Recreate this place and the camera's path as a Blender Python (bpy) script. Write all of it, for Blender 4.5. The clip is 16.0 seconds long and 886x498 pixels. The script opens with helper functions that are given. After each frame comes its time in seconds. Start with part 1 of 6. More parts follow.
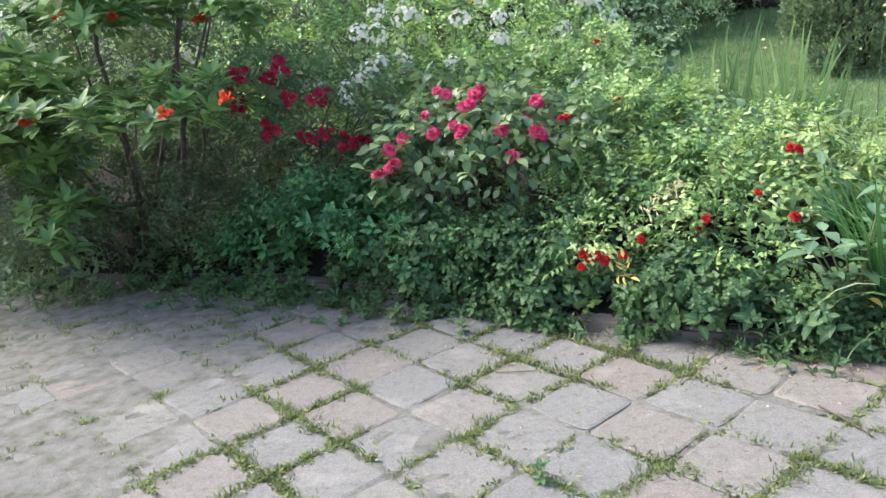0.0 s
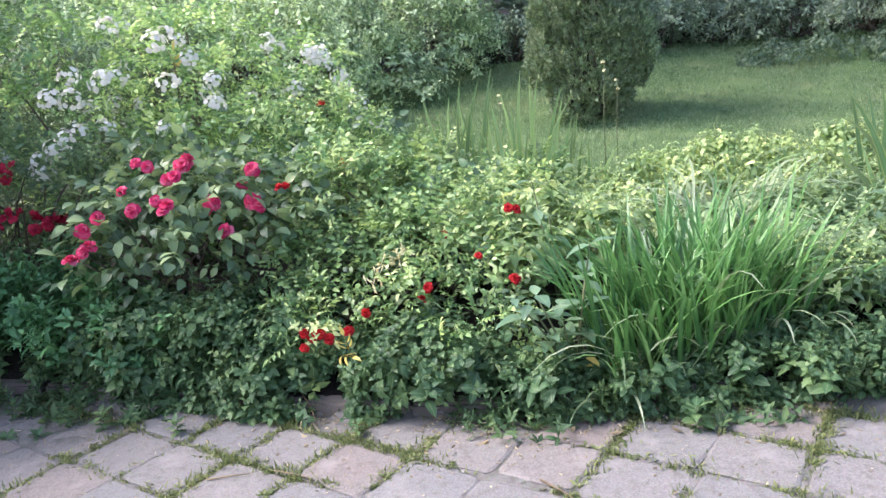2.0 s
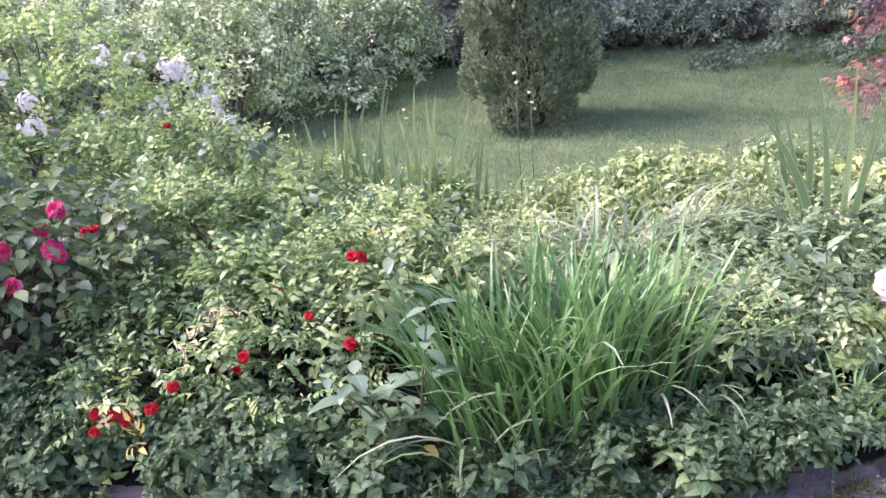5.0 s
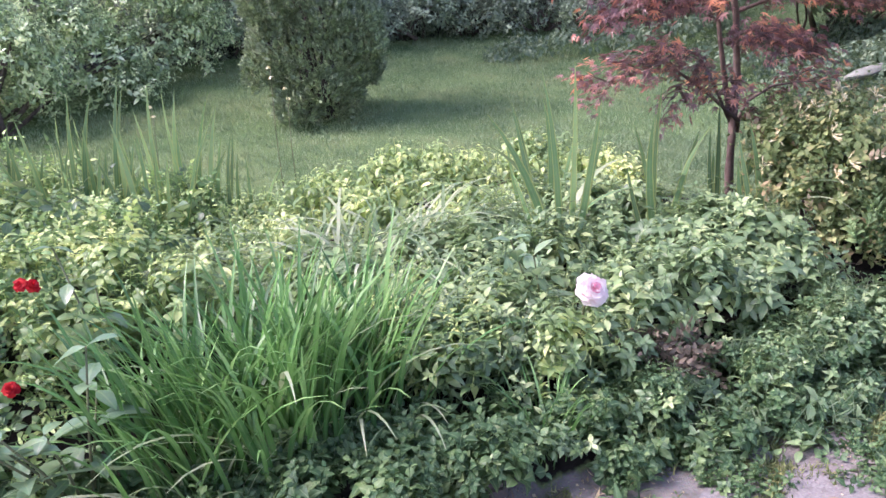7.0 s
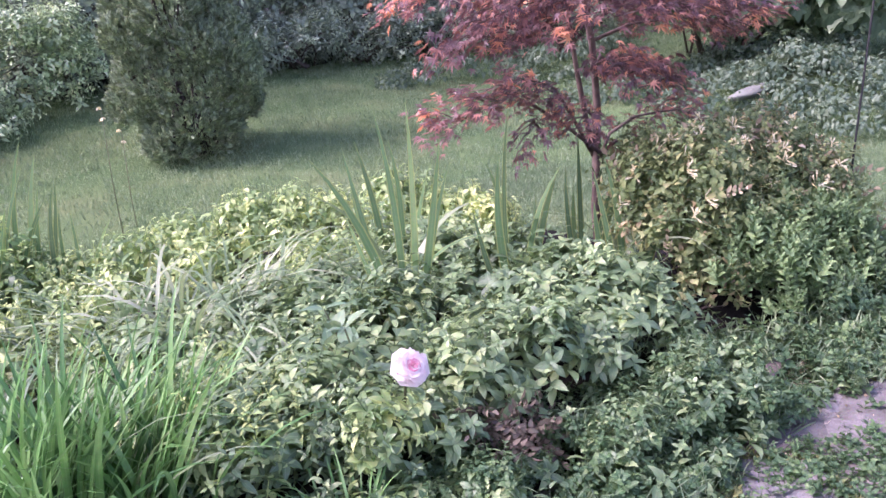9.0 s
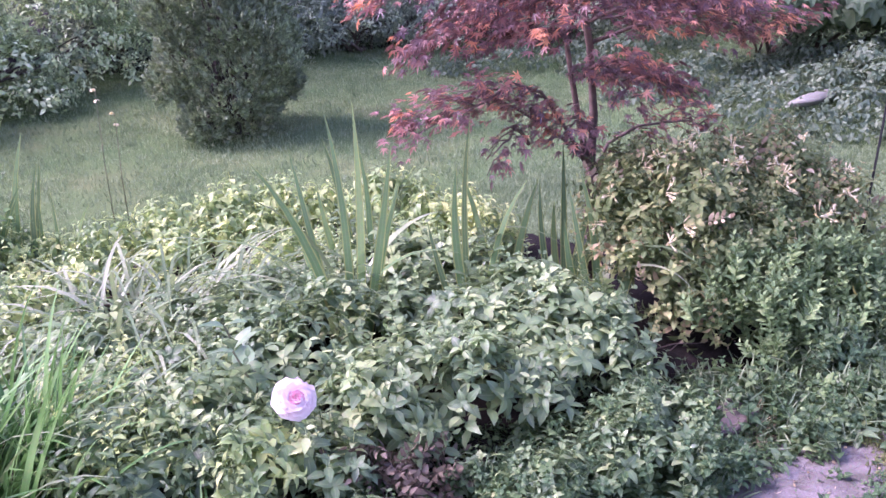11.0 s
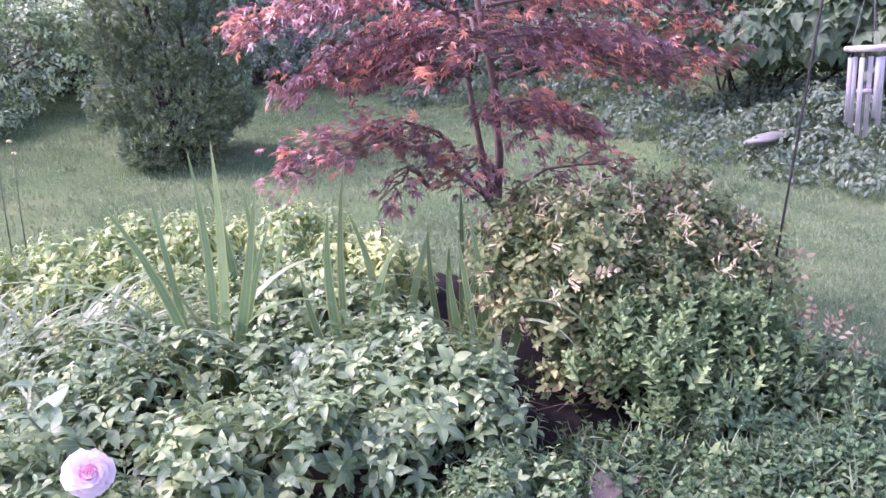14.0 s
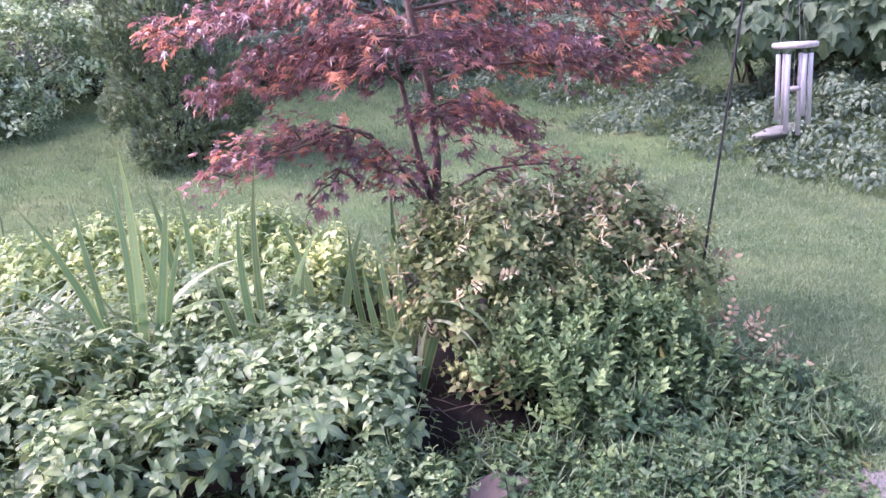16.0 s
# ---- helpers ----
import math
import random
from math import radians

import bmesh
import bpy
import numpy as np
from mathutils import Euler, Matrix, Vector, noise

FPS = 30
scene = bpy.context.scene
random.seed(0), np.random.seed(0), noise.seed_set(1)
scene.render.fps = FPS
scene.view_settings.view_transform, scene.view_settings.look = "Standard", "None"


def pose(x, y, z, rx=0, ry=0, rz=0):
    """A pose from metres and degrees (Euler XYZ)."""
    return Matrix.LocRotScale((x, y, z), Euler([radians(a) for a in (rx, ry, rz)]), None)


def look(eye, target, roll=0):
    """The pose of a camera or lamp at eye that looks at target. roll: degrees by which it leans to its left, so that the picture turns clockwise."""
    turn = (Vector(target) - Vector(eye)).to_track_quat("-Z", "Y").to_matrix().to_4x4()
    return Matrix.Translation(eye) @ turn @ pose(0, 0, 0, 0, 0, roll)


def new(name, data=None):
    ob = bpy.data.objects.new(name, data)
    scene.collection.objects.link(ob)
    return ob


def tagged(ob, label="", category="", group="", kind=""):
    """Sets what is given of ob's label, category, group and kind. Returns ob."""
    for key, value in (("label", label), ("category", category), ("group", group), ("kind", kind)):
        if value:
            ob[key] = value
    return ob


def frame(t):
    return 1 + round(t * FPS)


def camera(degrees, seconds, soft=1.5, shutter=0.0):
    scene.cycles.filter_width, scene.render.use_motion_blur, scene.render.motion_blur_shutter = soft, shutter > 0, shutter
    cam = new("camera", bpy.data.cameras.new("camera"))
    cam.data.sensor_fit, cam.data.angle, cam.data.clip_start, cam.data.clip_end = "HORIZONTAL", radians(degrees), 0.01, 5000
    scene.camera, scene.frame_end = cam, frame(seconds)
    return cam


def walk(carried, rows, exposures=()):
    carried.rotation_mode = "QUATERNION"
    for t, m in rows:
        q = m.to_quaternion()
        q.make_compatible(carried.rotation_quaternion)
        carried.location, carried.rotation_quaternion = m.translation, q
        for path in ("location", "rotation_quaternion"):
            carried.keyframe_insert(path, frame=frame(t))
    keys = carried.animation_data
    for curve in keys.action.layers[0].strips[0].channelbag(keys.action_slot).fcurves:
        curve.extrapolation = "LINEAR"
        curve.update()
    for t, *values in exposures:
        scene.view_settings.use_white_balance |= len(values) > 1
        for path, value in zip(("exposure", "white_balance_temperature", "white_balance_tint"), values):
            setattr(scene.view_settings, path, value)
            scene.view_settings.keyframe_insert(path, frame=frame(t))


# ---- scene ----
cam = camera(57.1, 16.0)
METRES, EYE, TILT, LEAN, TURN = 4.0, 1.37, -16.3, 5.6, 0.0
ROWS = [
    (0.0, 0.0, 0.0, 0.0, 0.0, 0.0, -0.0),
    (0.5, 0.0259, 0.0014, 0.0019, -1.54, -0.68, -0.03),
    (1.0, 0.0452, 0.0016, 0.0033, -6.46, -0.18, 4.07),
    (1.5, 0.0617, 0.0262, 0.0173, -9.57, 1.71, 3.08),
    (2.0, 0.0889, 0.053, 0.0261, -13.96, 2.92, 4.54),
    (2.5, 0.1203, 0.067, 0.0357, -13.61, 1.63, 5.04),
    (3.0, 0.161, 0.0682, 0.0398, -10.38, 2.66, 2.11),
    (5.5, 0.2818, 0.1529, 0.0763, -17.71, 2.69, 4.75),
    (6.0, 0.3197, 0.1412, 0.077, -21.12, 1.85, 4.27),
    (6.5, 0.3431, 0.1353, 0.0766, -24.71, 1.29, 7.91),
    (7.0, 0.3724, 0.152, 0.0826, -26.82, 0.62, 7.93),
    (7.5, 0.4083, 0.1763, 0.0986, -30.99, 2.41, 8.07),
    (8.0, 0.4355, 0.1831, 0.0995, -32.49, 1.09, 10.43),
    (10.5, 0.5963, 0.1777, 0.1143, -29.94, 1.85, 8.08),
    (11.0, 0.6246, 0.1673, 0.1163, -26.81, 0.94, 6.68),
    (11.5, 0.646, 0.1549, 0.1152, -25.76, 0.82, 6.23),
    (12.0, 0.6641, 0.1374, 0.1118, -28.26, 1.54, 6.32),
    (12.5, 0.6781, 0.1256, 0.1071, -28.36, 0.46, 6.93),
    (13.0, 0.6975, 0.1319, 0.1142, -28.16, 0.88, 8.28),
    (13.5, 0.7174, 0.1505, 0.1246, -27.61, 3.75, 5.0),
    (14.0, 0.7349, 0.1623, 0.1276, -27.7, 2.66, 5.51),
    (14.5, 0.7553, 0.1517, 0.1281, -25.67, 3.65, 6.64),
    (15.0, 0.7906, 0.1202, 0.1229, -25.94, 4.04, 6.38),
    (15.5, 0.8206, 0.0963, 0.1165, -26.71, 1.45, 4.48),
    (16.0, 0.843, 0.0985, 0.1224, -23.91, 2.57, 5.44),
]
EXPOSURES = [(0.0, 1.42, 6330, 8), (1.5, 1.46, 6200, 12), (3.0, 1.64, 6020, 44), (5.5, 1.55, 6030, 52), (6.5, 1.49, 6030, 46), (7.0, 1.49, 6050, 39), (8.0, 1.50, 5910, 55), (10.5, 1.54, 5850, 49), (11.2, 1.57, 5680, 71), (12.5, 1.6, 5700, 71), (14.0, 1.64, 5700, 64), (16.0, 1.67, 5810, 57)]
walk(cam, [(t, pose(0, 0, EYE, TILT, LEAN, TURN) @ pose(METRES * x, METRES * y, METRES * z, 90 + pitch, roll, yaw)) for t, x, y, z, yaw, pitch, roll in ROWS], EXPOSURES)

# ---- light: hazy daylight, a low veiled sun from behind the garden ----
SUN_FROM = Vector((-0.60, 0.22, 0.77)).normalized()
world = bpy.data.worlds.new("world")
scene.world = world
world.use_nodes = True
wn = world.node_tree.nodes
sky = wn.new("ShaderNodeTexSky")
sky.sky_type = "NISHITA"
sky.sun_disc = False
sky.sun_elevation = math.asin(SUN_FROM.z)
sky.sun_rotation = math.atan2(SUN_FROM.x, SUN_FROM.y)
sky.dust_density = 3.0
wn["Background"].inputs["Strength"].default_value = 0.15
world.node_tree.links.new(sky.outputs["Color"], wn["Background"].inputs["Color"])
sun = new("sun", bpy.data.lights.new("sun", "SUN"))
sun.data.energy, sun.data.angle, sun.data.color = 2.0, radians(26), (1.0, 0.95, 0.88)
sun.matrix_world = look(SUN_FROM * 30, (0, 0, 0))


# ---- materials ----
def material(name):
    m = bpy.data.materials.new(name)
    m.use_nodes = True
    return m, m.node_tree.nodes, m.node_tree.links


def ramp(nodes, stops):
    r = nodes.new("ShaderNodeValToRGB")
    while len(r.color_ramp.elements) < len(stops):
        r.color_ramp.elements.new(0.5)
    for e, (p, c) in zip(r.color_ramp.elements, stops):
        e.position, e.color = p, (*c, 1)
    return r


def noise_node(nodes, links, scale, detail=4, rough=0.55):
    n = nodes.new("ShaderNodeTexNoise")
    n.inputs["Scale"].default_value, n.inputs["Detail"].default_value, n.inputs["Roughness"].default_value = scale, detail, rough
    g = nodes.new("ShaderNodeNewGeometry")
    links.new(g.outputs["Position"], n.inputs["Vector"])
    return n


def mix_colour(nodes, links, fac, a, b, mode="MIX"):
    m = nodes.new("ShaderNodeMix")
    m.data_type, m.blend_type = "RGBA", mode
    for sock, v in ((m.inputs[0], fac), (m.inputs[6], a), (m.inputs[7], b)):
        if isinstance(v, (int, float)):
            sock.default_value = v
        elif isinstance(v, tuple):
            sock.default_value = (*v, 1)
        else:
            links.new(v, sock)
    return m.outputs[2]


def maths(nodes, links, op, a, b=0.0):
    m = nodes.new("ShaderNodeMath")
    m.operation = op
    for sock, v in ((m.inputs[0], a), (m.inputs[1], b)):
        if isinstance(v, (int, float)):
            sock.default_value = v
        else:
            links.new(v, sock)
    return m.outputs[0]


def piece_random(nodes, links):
    """One number per leaf: of the mesh island, shifted by the object's own."""
    g, o = nodes.new("ShaderNodeNewGeometry"), nodes.new("ShaderNodeObjectInfo")
    t = nodes.new("ShaderNodeAttribute")
    t.attribute_name = "tone"
    both = maths(nodes, links, "ADD", g.outputs["Random Per Island"], o.outputs["Random"])
    return maths(nodes, links, "FRACT", maths(nodes, links, "ADD", both, t.outputs["Fac"]))


def leaf_material(name, stops, rough=0.42, through_light=0.35, rib=0.25, edge=None, patch=0.35, spec=0.5, glow=(0.50, 0.62, 0.20), grey=0.38, lift=1.8):
    """Leaf: a colour out of stops for each leaf, patches of other shade over the plant, a paler midrib, blotches, and light shining through."""
    m, n, l = material(name)
    bsdf, out = n["Principled BSDF"], n["Material Output"]
    r = ramp(n, [(p, tuple(lift * ((1 - grey) * c + grey * sum(k) / 3) for c in k)) for p, k in stops])
    big = noise_node(n, l, 3.2, 2)
    spread = maths(n, l, "MULTIPLY_ADD", maths(n, l, "SUBTRACT", big.outputs["Fac"], 0.5), patch * 2)
    f = maths(n, l, "ADD", piece_random(n, l), spread)
    spread.node.inputs[2].default_value = 0.0
    l.new(f, r.inputs["Fac"])
    col = r.outputs["Color"]
    fine = noise_node(n, l, 90, 3)
    col = mix_colour(n, l, 0.25, col, fine.outputs["Color"], "OVERLAY")
    a = n.new("ShaderNodeAttribute")
    a.attribute_name = "across"
    ribf = maths(n, l, "LESS_THAN", a.outputs["Fac"], 0.12)
    col = mix_colour(n, l, maths(n, l, "MULTIPLY", ribf, rib), col, (0.42, 0.52, 0.26))
    if edge:
        ef = maths(n, l, "GREATER_THAN", a.outputs["Fac"], 0.72)
        col = mix_colour(n, l, maths(n, l, "MULTIPLY", ef, 0.65), col, edge)
    l.new(col, bsdf.inputs["Base Color"])
    bsdf.inputs["Roughness"].default_value = rough
    bsdf.inputs["Specular IOR Level"].default_value = spec
    bump = n.new("ShaderNodeBump")
    bump.inputs["Strength"].default_value, bump.inputs["Distance"].default_value = 0.25, 0.004
    l.new(fine.outputs["Fac"], bump.inputs["Height"])
    l.new(bump.outputs["Normal"], bsdf.inputs["Normal"])
    tr = n.new("ShaderNodeBsdfTranslucent")
    l.new(mix_colour(n, l, 0.25, col, glow), tr.inputs["Color"])
    mx = n.new("ShaderNodeMixShader")
    mx.inputs[0].default_value = through_light
    l.new(bsdf.outputs[0], mx.inputs[1]), l.new(tr.outputs[0], mx.inputs[2]), l.new(mx.outputs[0], out.inputs["Surface"])
    return m


def petal_material(name, stops, through_light=0.35, rough=0.6, inner=None):
    m, n, l = material(name)
    bsdf, out = n["Principled BSDF"], n["Material Output"]
    r = ramp(n, stops)
    l.new(piece_random(n, l), r.inputs["Fac"])
    col = r.outputs["Color"]
    fine = noise_node(n, l, 140, 3)
    col = mix_colour(n, l, 0.2, col, fine.outputs["Color"], "OVERLAY")
    if inner:
        a = n.new("ShaderNodeAttribute")
        a.attribute_name = "along"
        col = mix_colour(n, l, maths(n, l, "POWER", maths(n, l, "SUBTRACT", 1.0, a.outputs["Fac"]), 1.5), col, inner)
    l.new(col, bsdf.inputs["Base Color"])
    bsdf.inputs["Roughness"].default_value = rough
    bsdf.inputs["Specular IOR Level"].default_value = 0.25
    tr = n.new("ShaderNodeBsdfTranslucent")
    l.new(col, tr.inputs["Color"])
    mx = n.new("ShaderNodeMixShader")
    mx.inputs[0].default_value = through_light
    l.new(bsdf.outputs[0], mx.inputs[1]), l.new(tr.outputs[0], mx.inputs[2]), l.new(mx.outputs[0], out.inputs["Surface"])
    return m


def rough_material(name, stops, scale=8, fine_scale=120, rough=0.9, bump_depth=0.004, metal=0.0, per_piece=0.0, fleck=0.0):
    """Stone, bark, soil, metal: colour by coarse and fine noise, relief, and an own shade for each piece."""
    m, n, l = material(name)
    bsdf = n["Principled BSDF"]
    r = ramp(n, stops)
    a, b = noise_node(n, l, scale, 5), noise_node(n, l, fine_scale, 4, 0.7)
    f = maths(n, l, "ADD", maths(n, l, "MULTIPLY", a.outputs["Fac"], 1.0 - per_piece), maths(n, l, "MULTIPLY", piece_random(n, l), per_piece))
    l.new(f, r.inputs["Fac"])
    col = mix_colour(n, l, 0.45, r.outputs["Color"], b.outputs["Color"], "OVERLAY")
    if fleck:
        v = n.new("ShaderNodeTexVoronoi")
        v.inputs["Scale"].default_value = 170
        g = n.new("ShaderNodeNewGeometry")
        l.new(g.outputs["Position"], v.inputs["Vector"])
        ff = maths(n, l, "LESS_THAN", v.outputs["Distance"], 0.22)
        col = mix_colour(n, l, maths(n, l, "MULTIPLY", ff, fleck), col, v.outputs["Color"], "OVERLAY")
    l.new(col, bsdf.inputs["Base Color"])
    bsdf.inputs["Roughness"].default_value, bsdf.inputs["Metallic"].default_value = rough, metal
    bump = n.new("ShaderNodeBump")
    bump.inputs["Strength"].default_value, bump.inputs["Distance"].default_value = 0.6, bump_depth
    l.new(maths(n, l, "ADD", a.outputs["Fac"], maths(n, l, "MULTIPLY", b.outputs["Fac"], 0.5)), bump.inputs["Height"])
    l.new(bump.outputs["Normal"], bsdf.inputs["Normal"])
    return m


AZALEA = leaf_material("azalea leaf", [(0.0, (0.06, 0.13, 0.04)), (0.5, (0.10, 0.21, 0.05)), (1.0, (0.20, 0.34, 0.07))], grey=0.2, lift=1.4)
ROSE = leaf_material("rose leaf", [(0.0, (0.04, 0.09, 0.045)), (0.5, (0.08, 0.16, 0.065)), (0.8, (0.15, 0.25, 0.085)), (1.0, (0.28, 0.38, 0.14))], rough=0.42, grey=0.22, lift=1.4, rib=0.1)
PALE = leaf_material("pale variegated leaf", [(0.0, (0.04, 0.10, 0.03)), (0.45, (0.10, 0.19, 0.055)), (0.8, (0.21, 0.31, 0.085)), (1.0, (0.38, 0.44, 0.16))], grey=0.2, lift=2.15, patch=0.8, rib=0.15, spec=0.35)
MULTI = leaf_material("rambler leaf", [(0.0, (0.06, 0.14, 0.04)), (0.5, (0.16, 0.29, 0.06)), (0.85, (0.31, 0.44, 0.09)), (1.0, (0.44, 0.52, 0.14))], grey=0.22, lift=1.95, patch=0.7)
MINT = leaf_material("deep green herb leaf", [(0.0, (0.03, 0.10, 0.04)), (0.6, (0.05, 0.16, 0.06)), (1.0, (0.10, 0.24, 0.07))], rough=0.5, grey=0.1, lift=2.0)
CREEP = leaf_material("ground cover leaf", [(0.0, (0.03, 0.08, 0.034)), (0.6, (0.06, 0.14, 0.052)), (1.0, (0.13, 0.22, 0.072))], rough=0.5, grey=0.15, lift=1.35, spec=0.35)
BIG = leaf_material("broad leaf", [(0.0, (0.07, 0.16, 0.08)), (0.6, (0.11, 0.22, 0.10)), (1.0, (0.18, 0.29, 0.13))], rough=0.30, grey=0.25, lift=1.5, spec=0.7)
MOUND = leaf_material("peony leaf", [(0.0, (0.06, 0.13, 0.05)), (0.45, (0.11, 0.21, 0.07)), (0.8, (0.19, 0.31, 0.09)), (1.0, (0.36, 0.47, 0.15))], rough=0.42, grey=0.30, lift=1.5)
YELLOWGREEN = leaf_material("yellow-green leaf", [(0.0, (0.08, 0.16, 0.045)), (0.5, (0.18, 0.29, 0.075)), (0.85, (0.34, 0.44, 0.11)), (1.0, (0.50, 0.55, 0.15))], grey=0.25, lift=1.7, patch=0.6)
HONEY = leaf_material("honeysuckle leaf", [(0.0, (0.055, 0.10, 0.035)), (0.45, (0.12, 0.18, 0.055)), (0.8, (0.21, 0.26, 0.08)), (0.95, (0.31, 0.32, 0.11)), (1.0, (0.34, 0.25, 0.12))], lift=1.5, grey=0.16, patch=0.5, glow=(0.42, 0.50, 0.2), spec=0.3, rough=0.5)
SEDUM = leaf_material("blue-green stonecrop leaf", [(0.0, (0.07, 0.13, 0.055)), (0.6, (0.13, 0.22, 0.085)), (1.0, (0.23, 0.33, 0.125))], rough=0.55, lift=1.65, grey=0.12, spec=0.25)
BLADE = leaf_material("daylily blade", [(0.0, (0.03, 0.11, 0.03)), (0.6, (0.075, 0.21, 0.04)), (1.0, (0.18, 0.34, 0.10))], rough=0.34, rib=0.15, grey=0.12, lift=1.45, patch=0.7, glow=(0.34, 0.60, 0.18), through_light=0.3)
PALEBLADE = leaf_material("pale arching blade", [(0.0, (0.10, 0.19, 0.07)), (0.6, (0.20, 0.29, 0.12)), (1.0, (0.36, 0.42, 0.23))], rough=0.36, lift=1.35, grey=0.25)
IRIS = leaf_material("iris blade", [(0.0, (0.05, 0.12, 0.05)), (0.6, (0.09, 0.20, 0.07)), (1.0, (0.19, 0.31, 0.11))], rough=0.38, rib=0.2, edge=(0.48, 0.50, 0.16), grey=0.14, lift=1.6)
MAPLE = leaf_material("red maple leaf", [(0.0, (0.06, 0.03, 0.036)), (0.4, (0.14, 0.064, 0.062)), (0.68, (0.25, 0.10, 0.078)), (0.88, (0.45, 0.15, 0.07)), (1.0, (0.62, 0.23, 0.06))], rough=0.30, through_light=0.36, rib=0.0, glow=(0.66, 0.22, 0.10), grey=0.32, lift=1.85, patch=0.9, spec=1.0)
THUJA = leaf_material("arborvitae spray", [(0.0, (0.06, 0.088, 0.045)), (0.6, (0.105, 0.145, 0.07)), (1.0, (0.18, 0.235, 0.11))], lift=2.2, grey=0.2, spec=0.25, rough=0.7, through_light=0.15, rib=0.0)
# High lift and pale stops put haze and leaf glints into the colour.
DARKBUSH = leaf_material("hedge leaf", [(0.0, (0.05, 0.09, 0.04)), (0.5, (0.15, 0.22, 0.10)), (0.85, (0.33, 0.40, 0.20)), (1.0, (0.50, 0.55, 0.32))], rough=0.34, lift=2.6, grey=0.22, patch=0.7)
# Lift raised so haze before the wood is in the leaf colour.
WOODS = leaf_material("woodland leaf", [(0.0, (0.05, 0.075, 0.05)), (0.7, (0.11, 0.15, 0.095)), (1.0, (0.22, 0.27, 0.15))], rough=0.5, lift=3.0, grey=0.25, patch=0.7)
# Leaf greens set darker than the wood's, so the shade is in the colour.
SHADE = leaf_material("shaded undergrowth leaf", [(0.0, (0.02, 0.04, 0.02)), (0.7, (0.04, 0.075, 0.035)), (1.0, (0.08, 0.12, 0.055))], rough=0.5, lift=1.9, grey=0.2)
IVY = leaf_material("ivy leaf", [(0.0, (0.04, 0.09, 0.055)), (0.6, (0.085, 0.15, 0.085)), (1.0, (0.19, 0.26, 0.15))], rough=0.5, lift=1.35, spec=0.3, grey=0.22)
VINE = leaf_material("vine leaf", [(0.0, (0.05, 0.11, 0.05)), (0.6, (0.11, 0.20, 0.09)), (1.0, (0.23, 0.33, 0.15))], rough=0.5, lift=1.15, grey=0.25, spec=0.3)
GRASS = leaf_material("lawn grass", [(0.0, (0.065, 0.13, 0.055)), (0.5, (0.105, 0.18, 0.075)), (1.0, (0.17, 0.24, 0.105))], rough=0.6, grey=0.30, patch=0.9, lift=1.75, rib=0.0, spec=0.3)
WEED = leaf_material("joint weed", [(0.0, (0.07, 0.10, 0.03)), (0.5, (0.14, 0.18, 0.05)), (1.0, (0.27, 0.29, 0.08))], rough=0.6, grey=0.2, lift=1.15, spec=0.3)
DRY = leaf_material("withered leaf", [(0.0, (0.13, 0.10, 0.06)), (0.5, (0.25, 0.20, 0.12)), (1.0, (0.44, 0.38, 0.25))], rough=0.7, rib=0.1, grey=0.0, lift=1.45, glow=(0.5, 0.36, 0.16))
WITHERED = leaf_material("shrivelled brown leaf", [(0.0, (0.07, 0.06, 0.045)), (0.5, (0.15, 0.125, 0.09)), (1.0, (0.27, 0.22, 0.15))], rough=0.7, rib=0.1, grey=0.0, lift=1.1, glow=(0.4, 0.3, 0.16))
YELLOW = leaf_material("yellowed leaf", [(0.0, (0.50, 0.36, 0.06)), (1.0, (0.62, 0.50, 0.12))], rib=0.1, grey=0.05, lift=1.1)
PINK = petal_material("pink rose petal", [(0.0, (0.62, 0.03, 0.12)), (0.6, (0.78, 0.07, 0.20)), (1.0, (0.84, 0.22, 0.34))])
RED = petal_material("red petal", [(0.0, (0.36, 0.008, 0.014)), (0.6, (0.55, 0.014, 0.02)), (1.0, (0.70, 0.05, 0.04))])
# Petals darker than RED, to put the shade of the bushes into them.
SHADEDRED = petal_material("shaded red petal", [(0.0, (0.26, 0.008, 0.03)), (0.6, (0.42, 0.014, 0.05)), (1.0, (0.56, 0.04, 0.08))])
ORANGE = petal_material("orange-red petal", [(0.0, (0.60, 0.04, 0.02)), (1.0, (0.75, 0.12, 0.04))])
WHITE = petal_material("white petal", [(0.0, (0.80, 0.77, 0.68)), (1.0, (0.90, 0.88, 0.80))])
CREAM = petal_material("cream honeysuckle petal", [(0.0, (0.84, 0.68, 0.34)), (0.4, (0.90, 0.82, 0.52)), (1.0, (0.92, 0.90, 0.70))])
BLUSH = petal_material("blush peony petal", [(0.0, (0.92, 0.82, 0.76)), (1.0, (0.95, 0.91, 0.85))], inner=(0.90, 0.48, 0.54))
ROSEPETAL = petal_material("inner peony petal", [(0.0, (0.84, 0.30, 0.42)), (1.0, (0.92, 0.60, 0.66))])
STEM = rough_material("green stem", [(0.3, (0.09, 0.12, 0.05)), (0.7, (0.16, 0.17, 0.08))], 20, 90, 0.7, 0.002)
WOOD = rough_material("bush bark", [(0.3, (0.06, 0.045, 0.035)), (0.7, (0.15, 0.12, 0.09))], 25, 120, 0.9, 0.004)
MAPLEBARK = rough_material("maple bark", [(0.3, (0.09, 0.06, 0.05)), (0.7, (0.21, 0.15, 0.12))], 18, 140, 0.85, 0.004)
TRUNK = rough_material("tree bark", [(0.3, (0.04, 0.035, 0.03)), (0.7, (0.11, 0.09, 0.075))], 9, 60, 0.95, 0.02)




